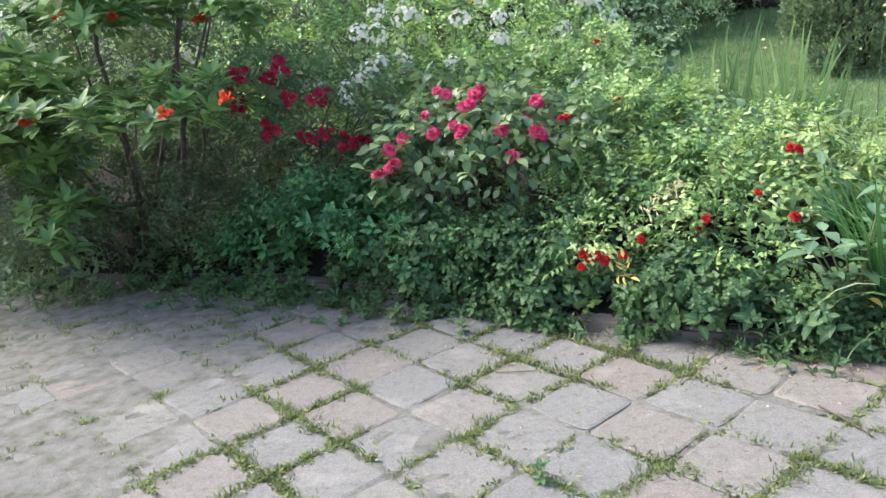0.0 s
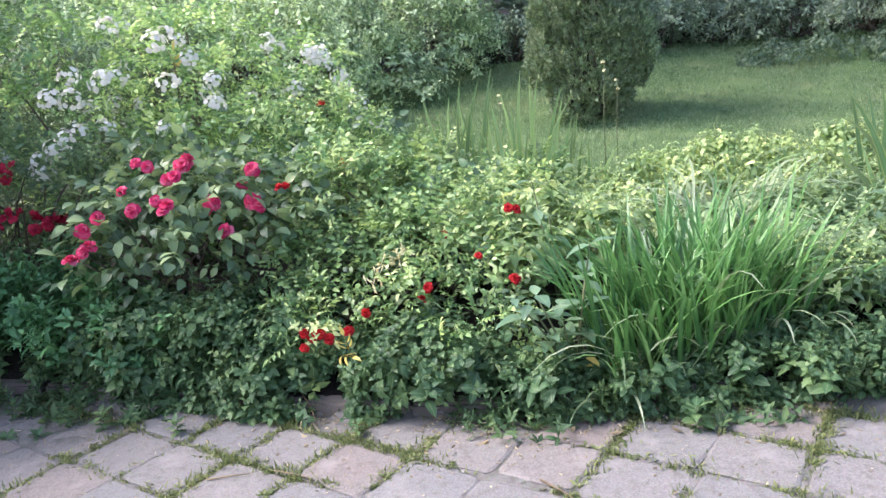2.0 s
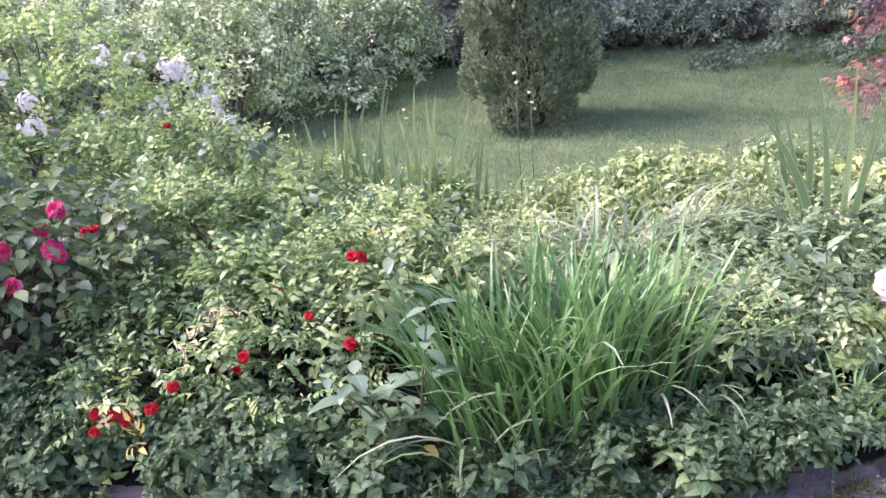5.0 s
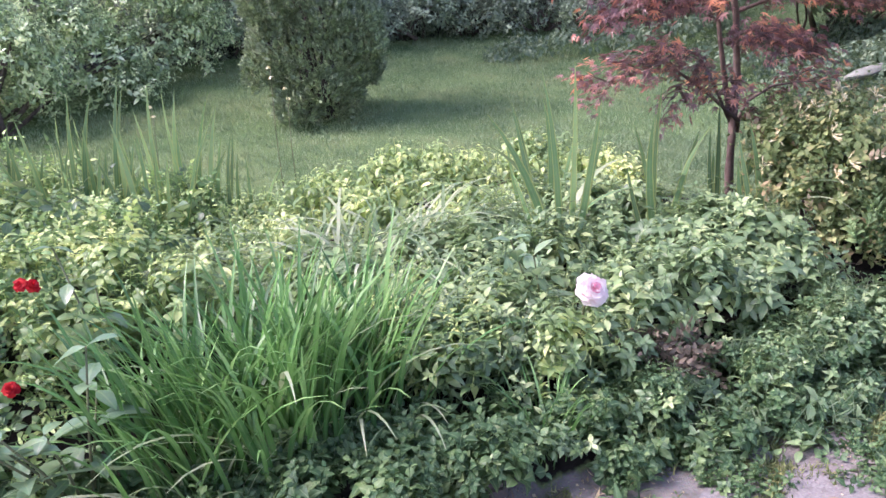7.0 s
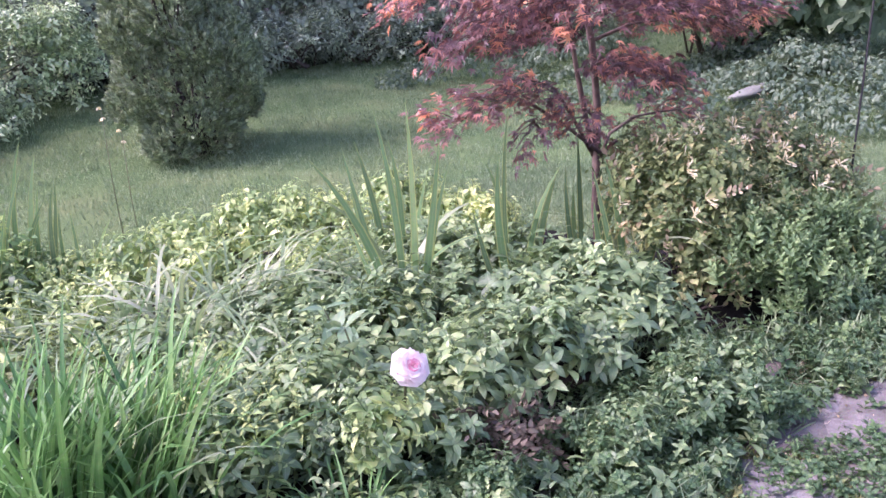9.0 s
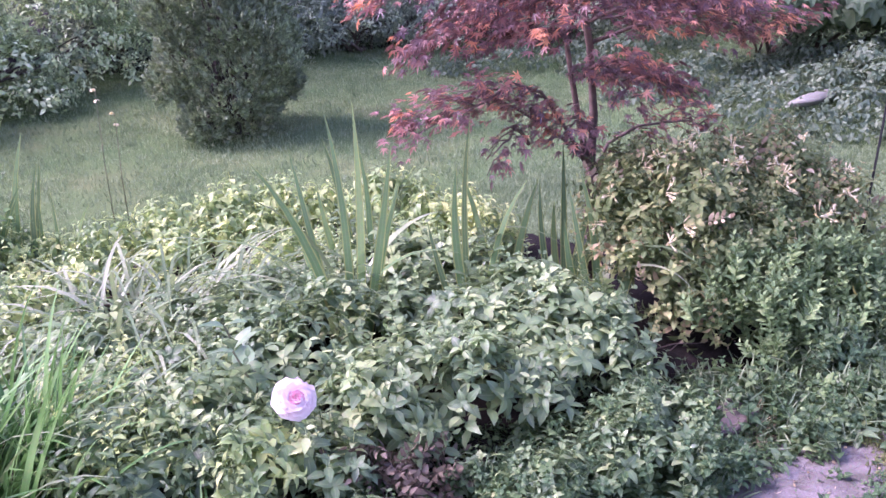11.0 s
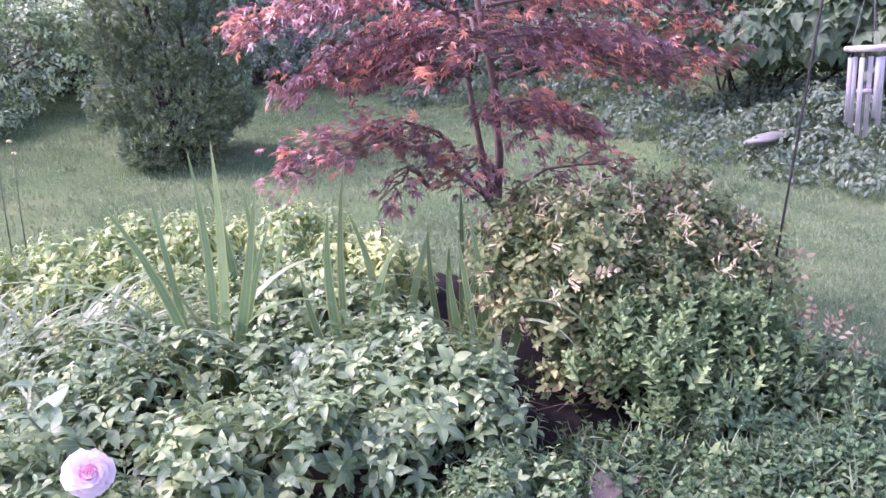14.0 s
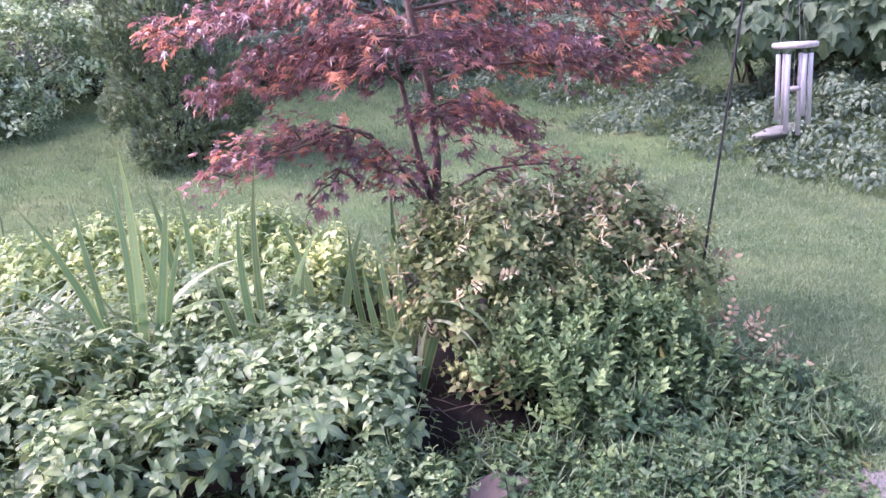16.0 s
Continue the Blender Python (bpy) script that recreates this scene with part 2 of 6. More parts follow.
def ground_material():
    """Turf, dark bed soil with shade put into its colour, and sandy joint fill, blended where the sheet says bed or
    sand, with ragged borders.
    """
    m, n, l = material("ground")
    bsdf = n["Principled BSDF"]
    fine, mid, big = noise_node(n, l, 130, 5, 0.7), noise_node(n, l, 14, 4), noise_node(n, l, 1.3, 3)
    turf = ramp(n, [(0.3, (0.075, 0.14, 0.05)), (0.55, (0.12, 0.185, 0.07)), (0.75, (0.18, 0.22, 0.095))])
    # Soil taken down to near black to stand for shade between the bushes.
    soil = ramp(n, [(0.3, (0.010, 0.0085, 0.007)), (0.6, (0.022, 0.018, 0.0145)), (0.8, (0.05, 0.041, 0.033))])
    sand = ramp(n, [(0.3, (0.13, 0.125, 0.10)), (0.5, (0.21, 0.20, 0.18)), (0.75, (0.28, 0.265, 0.245))])
    l.new(big.outputs["Fac"], turf.inputs["Fac"]), l.new(mid.outputs["Fac"], soil.inputs["Fac"]), l.new(mid.outputs["Fac"], sand.inputs["Fac"])
    col = turf.outputs["Color"]
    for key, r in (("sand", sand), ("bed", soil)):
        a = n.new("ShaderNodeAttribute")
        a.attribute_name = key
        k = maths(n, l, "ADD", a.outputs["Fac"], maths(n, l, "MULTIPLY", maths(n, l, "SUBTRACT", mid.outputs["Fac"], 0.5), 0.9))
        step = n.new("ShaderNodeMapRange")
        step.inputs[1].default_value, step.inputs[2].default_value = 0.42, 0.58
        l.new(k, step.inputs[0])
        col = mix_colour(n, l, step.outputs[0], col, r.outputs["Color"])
    col = mix_colour(n, l, 0.5, col, fine.outputs["Color"], "OVERLAY")
    l.new(col, bsdf.inputs["Base Color"])
    bsdf.inputs["Roughness"].default_value = 0.95
    bsdf.inputs["Specular IOR Level"].default_value = 0.2
    bump = n.new("ShaderNodeBump")
    bump.inputs["Strength"].default_value, bump.inputs["Distance"].default_value = 0.8, 0.012
    l.new(maths(n, l, "ADD", mid.outputs["Fac"], fine.outputs["Fac"]), bump.inputs["Height"])
    l.new(bump.outputs["Normal"], bsdf.inputs["Normal"])
    return m


GROUND = ground_material()


def paver_material():
    """Worn concrete: a shade for each paver, blotches, aggregate, dirty rims and lichen spots."""
    m, n, l = material("paver concrete")
    bsdf = n["Principled BSDF"]
    r = ramp(n, [(0.0, (0.195, 0.192, 0.188)), (0.3, (0.212, 0.206, 0.196)), (0.7, (0.225, 0.212, 0.195)), (1.0, (0.23, 0.187, 0.167))])
    o = n.new("ShaderNodeObjectInfo")
    big, mid, fine = noise_node(n, l, 5, 4), noise_node(n, l, 26, 5, 0.65), noise_node(n, l, 130, 5, 0.8)
    f = maths(n, l, "ADD", maths(n, l, "MULTIPLY", o.outputs["Random"], 0.75), maths(n, l, "MULTIPLY", big.outputs["Fac"], 0.3))
    l.new(f, r.inputs["Fac"])
    col = mix_colour(n, l, 0.9, r.outputs["Color"], fine.outputs["Fac"], "OVERLAY")
    blotch = n.new("ShaderNodeMapRange")
    blotch.inputs[1].default_value, blotch.inputs[2].default_value, blotch.inputs[4].default_value = 0.5, 0.72, 0.6
    l.new(mid.outputs["Fac"], blotch.inputs[0])
    col = mix_colour(n, l, blotch.outputs[0], col, (0.115, 0.10, 0.08))
    pale = n.new("ShaderNodeMapRange")
    pale.inputs[1].default_value, pale.inputs[2].default_value, pale.inputs[4].default_value = 0.58, 0.75, 0.55
    l.new(big.outputs["Fac"], pale.inputs[0])
    col = mix_colour(n, l, pale.outputs[0], col, (0.36, 0.34, 0.315))
    v = n.new("ShaderNodeTexVoronoi")
    v.inputs["Scale"].default_value = 150
    g = n.new("ShaderNodeNewGeometry")
    l.new(g.outputs["Position"], v.inputs["Vector"])
    speck = maths(n, l, "LESS_THAN", v.outputs["Distance"], 0.2)
    col = mix_colour(n, l, maths(n, l, "MULTIPLY", speck, 0.5), col, v.outputs["Color"], "OVERLAY")
    l.new(col, bsdf.inputs["Base Color"])
    bsdf.inputs["Roughness"].default_value = 0.9
    bsdf.inputs["Specular IOR Level"].default_value = 0.3
    bump = n.new("ShaderNodeBump")
    bump.inputs["Strength"].default_value, bump.inputs["Distance"].default_value = 0.8, 0.006
    l.new(maths(n, l, "ADD", mid.outputs["Fac"], maths(n, l, "MULTIPLY", fine.outputs["Fac"], 0.6)), bump.inputs["Height"])
    l.new(bump.outputs["Normal"], bsdf.inputs["Normal"])
    return m


PAVER = paver_material()
KERB = rough_material("kerb stone", [(0.3, (0.075, 0.065, 0.058)), (0.7, (0.17, 0.145, 0.125))], 7, 130, 0.95, 0.006, per_piece=0.4)
ROCK = rough_material("rock", [(0.3, (0.11, 0.12, 0.10)), (0.7, (0.23, 0.24, 0.20))], 5, 70, 0.9, 0.01)
IRON = rough_material("dark iron", [(0.3, (0.02, 0.022, 0.022)), (0.7, (0.06, 0.06, 0.055))], 40, 200, 0.55, 0.001, metal=0.6)
CHIMEMETAL = rough_material("aluminium tube", [(0.3, (0.62, 0.61, 0.62)), (0.7, (0.76, 0.75, 0.76))], 12, 150, 0.38, 0.0006, metal=0.35)
CHIMEWOOD = rough_material("weathered wood", [(0.3, (0.36, 0.33, 0.30)), (0.7, (0.60, 0.57, 0.54))], 30, 160, 0.85, 0.002)
CORD = rough_material("cord", [(0.3, (0.30, 0.29, 0.27)), (0.7, (0.42, 0.41, 0.38))], 60, 300, 0.9, 0.0005)


# ---- building helpers ----
RNG = np.random.default_rng(7)


def bm_mesh(name, bm, mat, smooth=False):
    me = bpy.data.meshes.new(name)
    bm.to_mesh(me)
    bm.free()
    me.materials.append(mat)
    if smooth:
        me.polygons.foreach_set("use_smooth", [True] * len(me.polygons))
    return me


def part(name, mesh, parent, label="", kind="", m=None):
    ob = new(name, mesh)
    ob.parent = parent
    if m is not None:
        ob.matrix_basis = m
    return tagged(ob, label, kind=kind)


def array_mesh(name, verts, faces, mat, across=None, along=None, tone=None, smooth=False):
    """A mesh from numpy arrays; faces are triangles and quads (a quad's row of four, a triangle's last entry -1)."""
    me = bpy.data.meshes.new(name)
    faces = np.asarray(faces, dtype=np.int64)
    keep = faces >= 0
    total = keep.sum(1)
    start = np.concatenate(([0], np.cumsum(total)[:-1]))
    loops = faces[keep]
    me.vertices.add(len(verts))
    me.vertices.foreach_set("co", np.asarray(verts, dtype=np.float32).ravel())
    me.loops.add(len(loops))
    me.loops.foreach_set("vertex_index", loops.astype(np.int32))
    me.polygons.add(len(faces))
    me.polygons.foreach_set("loop_start", start.astype(np.int32))
    for key, values in (("across", across), ("along", along), ("tone", tone)):
        if values is not None:
            me.attributes.new(key, "FLOAT", "POINT").data.foreach_set("value", np.asarray(values, dtype=np.float32))
    me.update(calc_edges=True)
    if smooth:
        me.polygons.foreach_set("use_smooth", np.ones(len(faces), dtype=bool))
    me.materials.append(mat)
    return me


class Pattern:
    """Vertices, faces and the leaf coordinates (across, along, tone) of a leaf, sprig or flower that grows from the origin along +z."""

    def __init__(self, v, f, across=None, along=None, tone=None):
        self.v, self.f = np.asarray(v, float).reshape(-1, 3), np.asarray(f, np.int64).reshape(-1, 4)
        self.a = np.zeros(len(self.v)) if across is None else np.asarray(across, float)
        self.b = np.zeros(len(self.v)) if along is None else np.asarray(along, float)
        self.c = np.zeros(len(self.v)) if tone is None else np.asarray(tone, float)

    def moved(self, m):
        m = np.array(m)
        return Pattern(self.v @ m[:3, :3].T + m[:3, 3], self.f, self.a, self.b, self.c)

    def mesh(self, name, mat, smooth=True):
        return array_mesh(name, self.v, self.f, mat, self.a, self.b, self.c, smooth)


def joined(patterns, rooted=False):
    """Patterns put into one. rooted: the first is a stalk, and the foot of each of the others grows out of its nearest corner."""
    off, v, f, a, b, c = 0, [], [], [], [], []
    for i, p in enumerate(patterns):
        tone = p.c + (i * 0.381966) % 1.0 * 0.35 if len(patterns) > 1 else p.c
        if rooted and i:
            k = int(np.argmin(((patterns[0].v - p.v[0]) ** 2).sum(1)))
            ids = np.concatenate(([k], off + np.arange(len(p.v) - 1)))
            v.append(p.v[1:]), a.append(p.a[1:]), b.append(p.b[1:]), c.append(tone[1:])
            f.append(np.where(p.f >= 0, ids[p.f], -1))
            off += len(p.v) - 1
        else:
            v.append(p.v), a.append(p.a), b.append(p.b), c.append(tone)
            f.append(np.where(p.f >= 0, p.f + off, -1))
            off += len(p.v)
    return Pattern(np.concatenate(v), np.concatenate(f), np.concatenate(a), np.concatenate(b), np.concatenate(c))


def leaf_pattern(length, width, fold=0.25, droop=0.35, rows=3, belly=0.42, stalk=0.0, wave=0.0, blunt=False):
    """A leaf along +z with its upper face towards +y: folded at the midrib and bending over backwards."""
    v, f, a, b = [(0, 0, 0)], [], [0], [0]
    for i in range(1, rows + 1):
        u = i / (rows + 1)
        if blunt:
            w = width / 2 * math.sin(math.pi * u ** (math.log(0.5) / math.log(belly))) ** 0.5
        else:
            w = width / 2 * ((u / belly) ** 0.75 if u < belly else ((1 - u) / (1 - belly)) ** 0.85)
        z = stalk + (length - stalk) * u
        y = -droop * length * u * u
        k = wave * width * math.sin(7 * u)
        v += [(-w, y + fold * w + k, z), (0, y, z), (w, y + fold * w - k, z)]
        a += [1, 0, 1]
        b += [u, u, u]
    v.append((0, -droop * length, length * (1 - 0.25 * abs(droop)) * (0.94 if blunt else 1.0)))
    a.append(0), b.append(1)
    f += [(0, 2, 1, -1), (0, 3, 2, -1)]
    for i in range(rows - 1):
        j = 1 + 3 * i
        f += [(j, j + 1, j + 4, j + 3), (j + 1, j + 2, j + 5, j + 4)]
    j, t = 1 + 3 * (rows - 1), len(v) - 1
    f += [(j, j + 1, t, -1), (j + 1, j + 2, t, -1)]
    return Pattern(v, f, a, b)


def turn(rx=0, ry=0, rz=0, at=(0, 0, 0), s=1.0):
    return Matrix.Translation(at) @ Euler([radians(q) for q in (rx, ry, rz)]).to_matrix().to_4x4() @ Matrix.Scale(s, 4)


def stick(points, r0, r1, sides=4):
    """A tapered twig through the points."""
    pts = [Vector(p) for p in points]
    v, f, n = [], [], len(pts)
    for i, p in enumerate(pts):
        d = (pts[min(i + 1, n - 1)] - pts[max(i - 1, 0)])
        q = (d if d.length > 1e-9 else Vector((0, 0, 1))).to_track_quat("Z", "Y")
        r = r0 + (r1 - r0) * i / (n - 1)
        for k in range(sides):
            t = 2 * math.pi * k / sides
            v.append(p + q @ Vector((r * math.cos(t), r * math.sin(t), 0)))
    for i in range(n - 1):
        for k in range(sides):
            a, b = i * sides + k, i * sides + (k + 1) % sides
            f.append((a, b, b + sides, a + sides))
    for i in range(1, sides - 1):
        f += [(0, i + 1, i, -1), ((n - 1) * sides, (n - 1) * sides + i, (n - 1) * sides + i + 1, -1)]
    return Pattern([tuple(p) for p in v], f, np.ones(len(v)) * 0.5, np.zeros(len(v)))


def whorl(length, width, count=7, tilt=55, seed=0, droop=0.35, lower=4, rows=3):
    """A rosette of leaves at the end of a shoot."""
    r = random.Random(seed)
    out = [stick([(0, 0, -length * 0.7), (0, 0, -length * 0.5), (0, 0, -length * 0.3), (0, 0, -length * 0.1), (0, 0, 0.0)], 0.002, 0.0012, 3)]
    for i in range(count):
        out.append(leaf_pattern(length * r.uniform(0.75, 1.1), width * r.uniform(0.85, 1.1), 0.3, droop, rows).moved(turn(0, 0, 360 * i / count + r.uniform(-15, 15)) @ turn(-(tilt + r.uniform(-18, 18)), 0, 0) @ turn(0, 0, 180)))
    for i in range(lower):
        out.append(leaf_pattern(length * r.uniform(0.8, 1.1), width, 0.3, droop, rows).moved(turn(0, 0, r.uniform(0, 360), (0, 0, -length * r.uniform(0.2, 0.6))) @ turn(-(tilt + 25 + r.uniform(-15, 15)), 0, 0) @ turn(0, 0, 180)))
    return joined(out, True)


def pinnate(length, leaflet, width, pairs=3, seed=0, droop=0.3, rows=2):
    """A compound leaf: leaflets in pairs along a bending stalk and one at its tip."""
    r = random.Random(seed)
    out, pts = [], []
    for i in range(pairs + 2):
        u = i / (pairs + 1)
        pts.append((0, -droop * length * u * u, length * u))
    out.append(stick(pts, 0.0012, 0.0006, 3))
    for i in range(1, pairs + 1):
        for side in (-1, 1):
            out.append(leaf_pattern(leaflet * r.uniform(0.8, 1.1), width * r.uniform(0.85, 1.1), 0.25, 0.3, rows).moved(turn(r.uniform(-15, 15) + 20, side * (58 + r.uniform(-10, 10)), 0, pts[i])))
    out.append(leaf_pattern(leaflet * 1.1, width * 1.1, 0.25, 0.3, rows).moved(turn(30 * droop * 2, 0, 0, pts[-1])))
    return joined(out, True)


def opposite(length, leaf, width, pairs=4, seed=0, tilt=60, droop=0.35, rows=2):
    """A leafy shoot: crossed pairs of leaves, smaller towards the tip."""
    r = random.Random(seed)
    bend = r.uniform(-0.15, 0.15)
    pts = [(bend * length * (i / pairs) ** 2, 0, length * i / pairs) for i in range(pairs + 1)]
    out = [stick(pts, 0.002, 0.001, 3)]
    for i in range(pairs + 1):
        s = 1.0 - 0.55 * (i / pairs) ** 2
        for side in (0, 180):
            out.append(leaf_pattern(leaf * s * r.uniform(0.8, 1.1), width * s * r.uniform(0.85, 1.1), 0.25, droop, rows).moved(turn(0, 0, 90 * (i % 2) + side + r.uniform(-25, 25), pts[i]) @ turn(-(tilt * (1.1 - 0.45 * i / pairs) + r.uniform(-12, 12)), 0, 0) @ turn(0, 0, 180)))
    return joined(out, True)


def lobed(length, lobes, depth, spread=250, droop=0.15):
    """A flat palmate leaf along +z, its face towards +y, with pointed lobes."""
    v, f, a, b = [(0, 0, 0)], [], [0], [0]
    ring = []
    for i in range(lobes):
        t = radians(-spread / 2 + spread * (i + 0.5) / lobes)
        k = 1.0 - 0.45 * abs(i - (lobes - 1) / 2) / max(1, (lobes - 1) / 2)
        step = radians(spread / lobes / 2)
        ring.append((t - step, depth * length * (0.75 + 0.25 * k), 1))
        ring.append((t - step * 0.45, (depth + (1 - depth) * 0.45) * length * k, 0.6))
        ring.append((t, length * k, 0))
        ring.append((t + step * 0.45, (depth + (1 - depth) * 0.45) * length * k, 0.6))
    ring.append((radians(spread / 2), depth * length * 0.75, 1))
    for t, r, e in ring:
        v.append((r * math.sin(t), -droop * r * r / length + 0.12 * length * (e - 0.5) * (r / length), r * math.cos(t) + length * 0.12))
        a.append(0.3 + 0.7 * e), b.append(r / length)
    for i in range(1, len(ring)):
        f.append((0, i + 1, i, -1))
    return Pattern(v, f, a, b)


def blade(length, width, lean, arch, rows=6, twist=0.0, fold=0.35):
    """A strap leaf from the origin up +z, leaning and arching towards +y."""
    v, f, a, b = [], [], [], []
    y = z = 0.0
    ang = radians(lean)
    for i in range(rows + 1):
        u = i / rows
        w = width / 2 * min(1.0, 0.55 + 1.2 * u) * (1 - u ** 3) + 0.0006
        c, s = math.cos(twist * u), math.sin(twist * u)
        nx, ny = math.cos(ang), -math.sin(ang)
        v += [(-w * c, y - w * s - fold * w * nx, z), (0, y, z), (w * c, y + w * s - fold * w * nx, z)]
        a += [1, 0, 1]
        b += [u] * 3
        y += length / rows * math.sin(ang)
        z += length / rows * math.cos(ang)
        ang += radians(arch) / rows * (0.4 + 1.2 * u)
    for i in range(rows):
        j = 3 * i
        f += [(j, j + 1, j + 4, j + 3), (j + 1, j + 2, j + 5, j + 4)]
    return Pattern(v, f, a, b)


def sword(length, width, lean, bend, rows=8):
    """A sword leaf whose broad face looks along y: it leans and bends within its own plane, towards +x."""
    v, f, a, b = [], [], [], []
    x = z = 0.0
    ang = radians(lean)
    for i in range(rows + 1):
        u = i / rows
        w = width / 2 * min(1.0, 0.7 + 0.9 * u) * (1 - u ** 3.2) + 0.0008
        v += [(x - w * math.cos(ang), 0.10 * w, z + w * math.sin(ang)), (x, 0, z), (x + w * math.cos(ang), 0.10 * w, z - w * math.sin(ang))]
        a += [1, 0, 1]
        b += [u] * 3
        x += length / rows * math.sin(ang)
        z += length / rows * math.cos(ang)
        ang += radians(bend) / rows * (0.3 + 1.4 * u)
    for i in range(rows):
        j = 3 * i
        f += [(j, j + 1, j + 4, j + 3), (j + 1, j + 2, j + 5, j + 4)]
    return Pattern(v, f, a, b)


def tuft(count, length, width, seed=0, lean=35, arch=60, rows=3, spread=0.02):
    r = random.Random(seed)
    return joined([blade(length * r.uniform(0.5, 1.1), width, r.uniform(2, lean), r.uniform(0, arch), rows).moved(turn(0, 0, r.uniform(0, 360), (r.gauss(0, spread), r.gauss(0, spread), 0))) for _ in range(count)])


def turf(count, length, width, seed=0, lean=60, spread=0.03):
    """A tuft of short grass: one tapering face a blade, bent a little."""
    r = random.Random(seed)
    out = []
    for _ in range(count):
        ln, a = length * r.uniform(0.5, 1.15), radians(r.uniform(5, lean))
        p = Pattern([(-width / 2, 0, 0), (width / 2, 0, 0), (width * r.uniform(-0.6, 0.6), ln * math.sin(a), ln * math.cos(a))], [(0, 1, 2, -1)], [1, 1, 0], [0, 0, 1])
        out.append(p.moved(turn(0, 0, r.uniform(0, 360), (r.gauss(0, spread), r.gauss(0, spread), 0))))
    return joined(out)


def bloom(radius, petals, layers, seed=0, cup=0.5):
    """A double flower that opens towards +z: layers of cupped petals, the inner ones steeper and smaller."""
    r = random.Random(seed)
    out = []
    for k in range(layers):
        u = k / max(1, layers - 1)
        n = max(3, round(petals * (1 - 0.45 * u)))
        for i in range(n):
            size = radius * (1.05 - 0.5 * u) * r.uniform(0.85, 1.12)
            tilt = 82 - 62 * u * (0.6 + cup) + r.uniform(-12, 12)
            out.append(leaf_pattern(size, size * 0.95, -0.35, -0.35, 4, 0.6, 0, 0.06, True).moved(turn(0, 0, 360 * (i + 0.5 * k) / n + r.uniform(-14, 14), (0, 0, radius * 0.16 * u)) @ turn(-tilt, 0, 0) @ turn(0, 0, 0)))
    return joined(out)


def flower_cluster(radius, size, count, seed=0):
    """A loose truss of small five-petalled flowers."""
    r = random.Random(seed)
    out = []
    for _ in range(count):
        d = Vector((r.gauss(0, 1), r.gauss(0, 1), abs(r.gauss(0, 0.8)) + 0.2)).normalized()
        p = d * radius * r.uniform(0.6, 1.0)
        q = Matrix.Translation(p) @ d.to_track_quat("Z", "Y").to_matrix().to_4x4()
        for i in range(5):
            out.append(leaf_pattern(size, size * 0.85, -0.2, -0.15, 2, 0.62, 0, 0, True).moved(q @ turn(0, 0, 72 * i) @ turn(-70, 0, 0)))
    return joined(out)


def trumpet_cluster(size, count, seed=0):
    """Honeysuckle flowers: slender tubes with curled-back lips."""
    r = random.Random(seed)
    out = []
    for _ in range(count):
        m = turn(r.uniform(-80, 80), r.uniform(-80, 80), r.uniform(0, 360), (r.gauss(0, size * 0.3), r.gauss(0, size * 0.3), 0))
        out.append(stick([(0, 0, 0), (0, 0, size * 0.5), (0, 0, size * 0.75)], size * 0.03, size * 0.07, 4).moved(m))
        for i in range(3):
            out.append(leaf_pattern(size * 0.55, size * 0.3, 0.2, 0.9, 2).moved(m @ turn(0, 0, 120 * i, (0, 0, size * 0.7)) @ turn(-25, 0, 0)))
    return joined(out)


def frames_for(points, axes, rng, scale=(0.8, 1.2)):
    """Matrices that stand +z along each axis at each point, turned about it at random and scaled."""
    z = axes / np.linalg.norm(axes, axis=1, keepdims=True)
    h = rng.normal(size=z.shape)
    x = np.cross(h, z)
    x /= np.linalg.norm(x, axis=1, keepdims=True)
    y = np.cross(z, x)
    s = rng.uniform(*scale, size=(len(z), 1))
    m = np.zeros((len(z), 4, 4))
    m[:, :3, 0], m[:, :3, 1], m[:, :3, 2], m[:, :3, 3], m[:, 3, 3] = x * s, y * s, z * s, points, 1
    return m


def face_up(points, axes, ups, rng, scale=(0.8, 1.2)):
    """Like frames_for, but the upper face (+y) turns towards ups."""
    z = axes / np.linalg.norm(axes, axis=1, keepdims=True)
    x = np.cross(ups, z)
    x /= np.linalg.norm(x, axis=1, keepdims=True) + 1e-9
    y = np.cross(z, x)
    s = rng.uniform(*scale, size=(len(z), 1))
    m = np.zeros((len(z), 4, 4))
    m[:, :3, 0], m[:, :3, 1], m[:, :3, 2], m[:, :3, 3], m[:, 3, 3] = x * s, y * s, z * s, points, 1
    return m


def scattered(patterns, mats, picks):
    """Verts, faces and coordinates of many copies of the patterns."""
    v, f, a, b, c, off = [], [], [], [], [], 0
    for k, p in enumerate(patterns):
        m = mats[picks == k]
        if not len(m):
            continue
        w = np.einsum("nij,vj->nvi", m[:, :3, :3], p.v) + m[:, None, :3, 3]
        step = off + np.arange(len(m))[:, None, None] * len(p.v)
        f.append(np.where(p.f[None] >= 0, p.f[None] + step, -1).reshape(-1, 4))
        v.append(w.reshape(-1, 3))
        a.append(np.tile(p.a, len(m))), b.append(np.tile(p.b, len(m))), c.append(np.tile(p.c, len(m)))
        off += len(m) * len(p.v)
    return Pattern(np.concatenate(v), np.concatenate(f), np.concatenate(a), np.concatenate(b), np.concatenate(c))


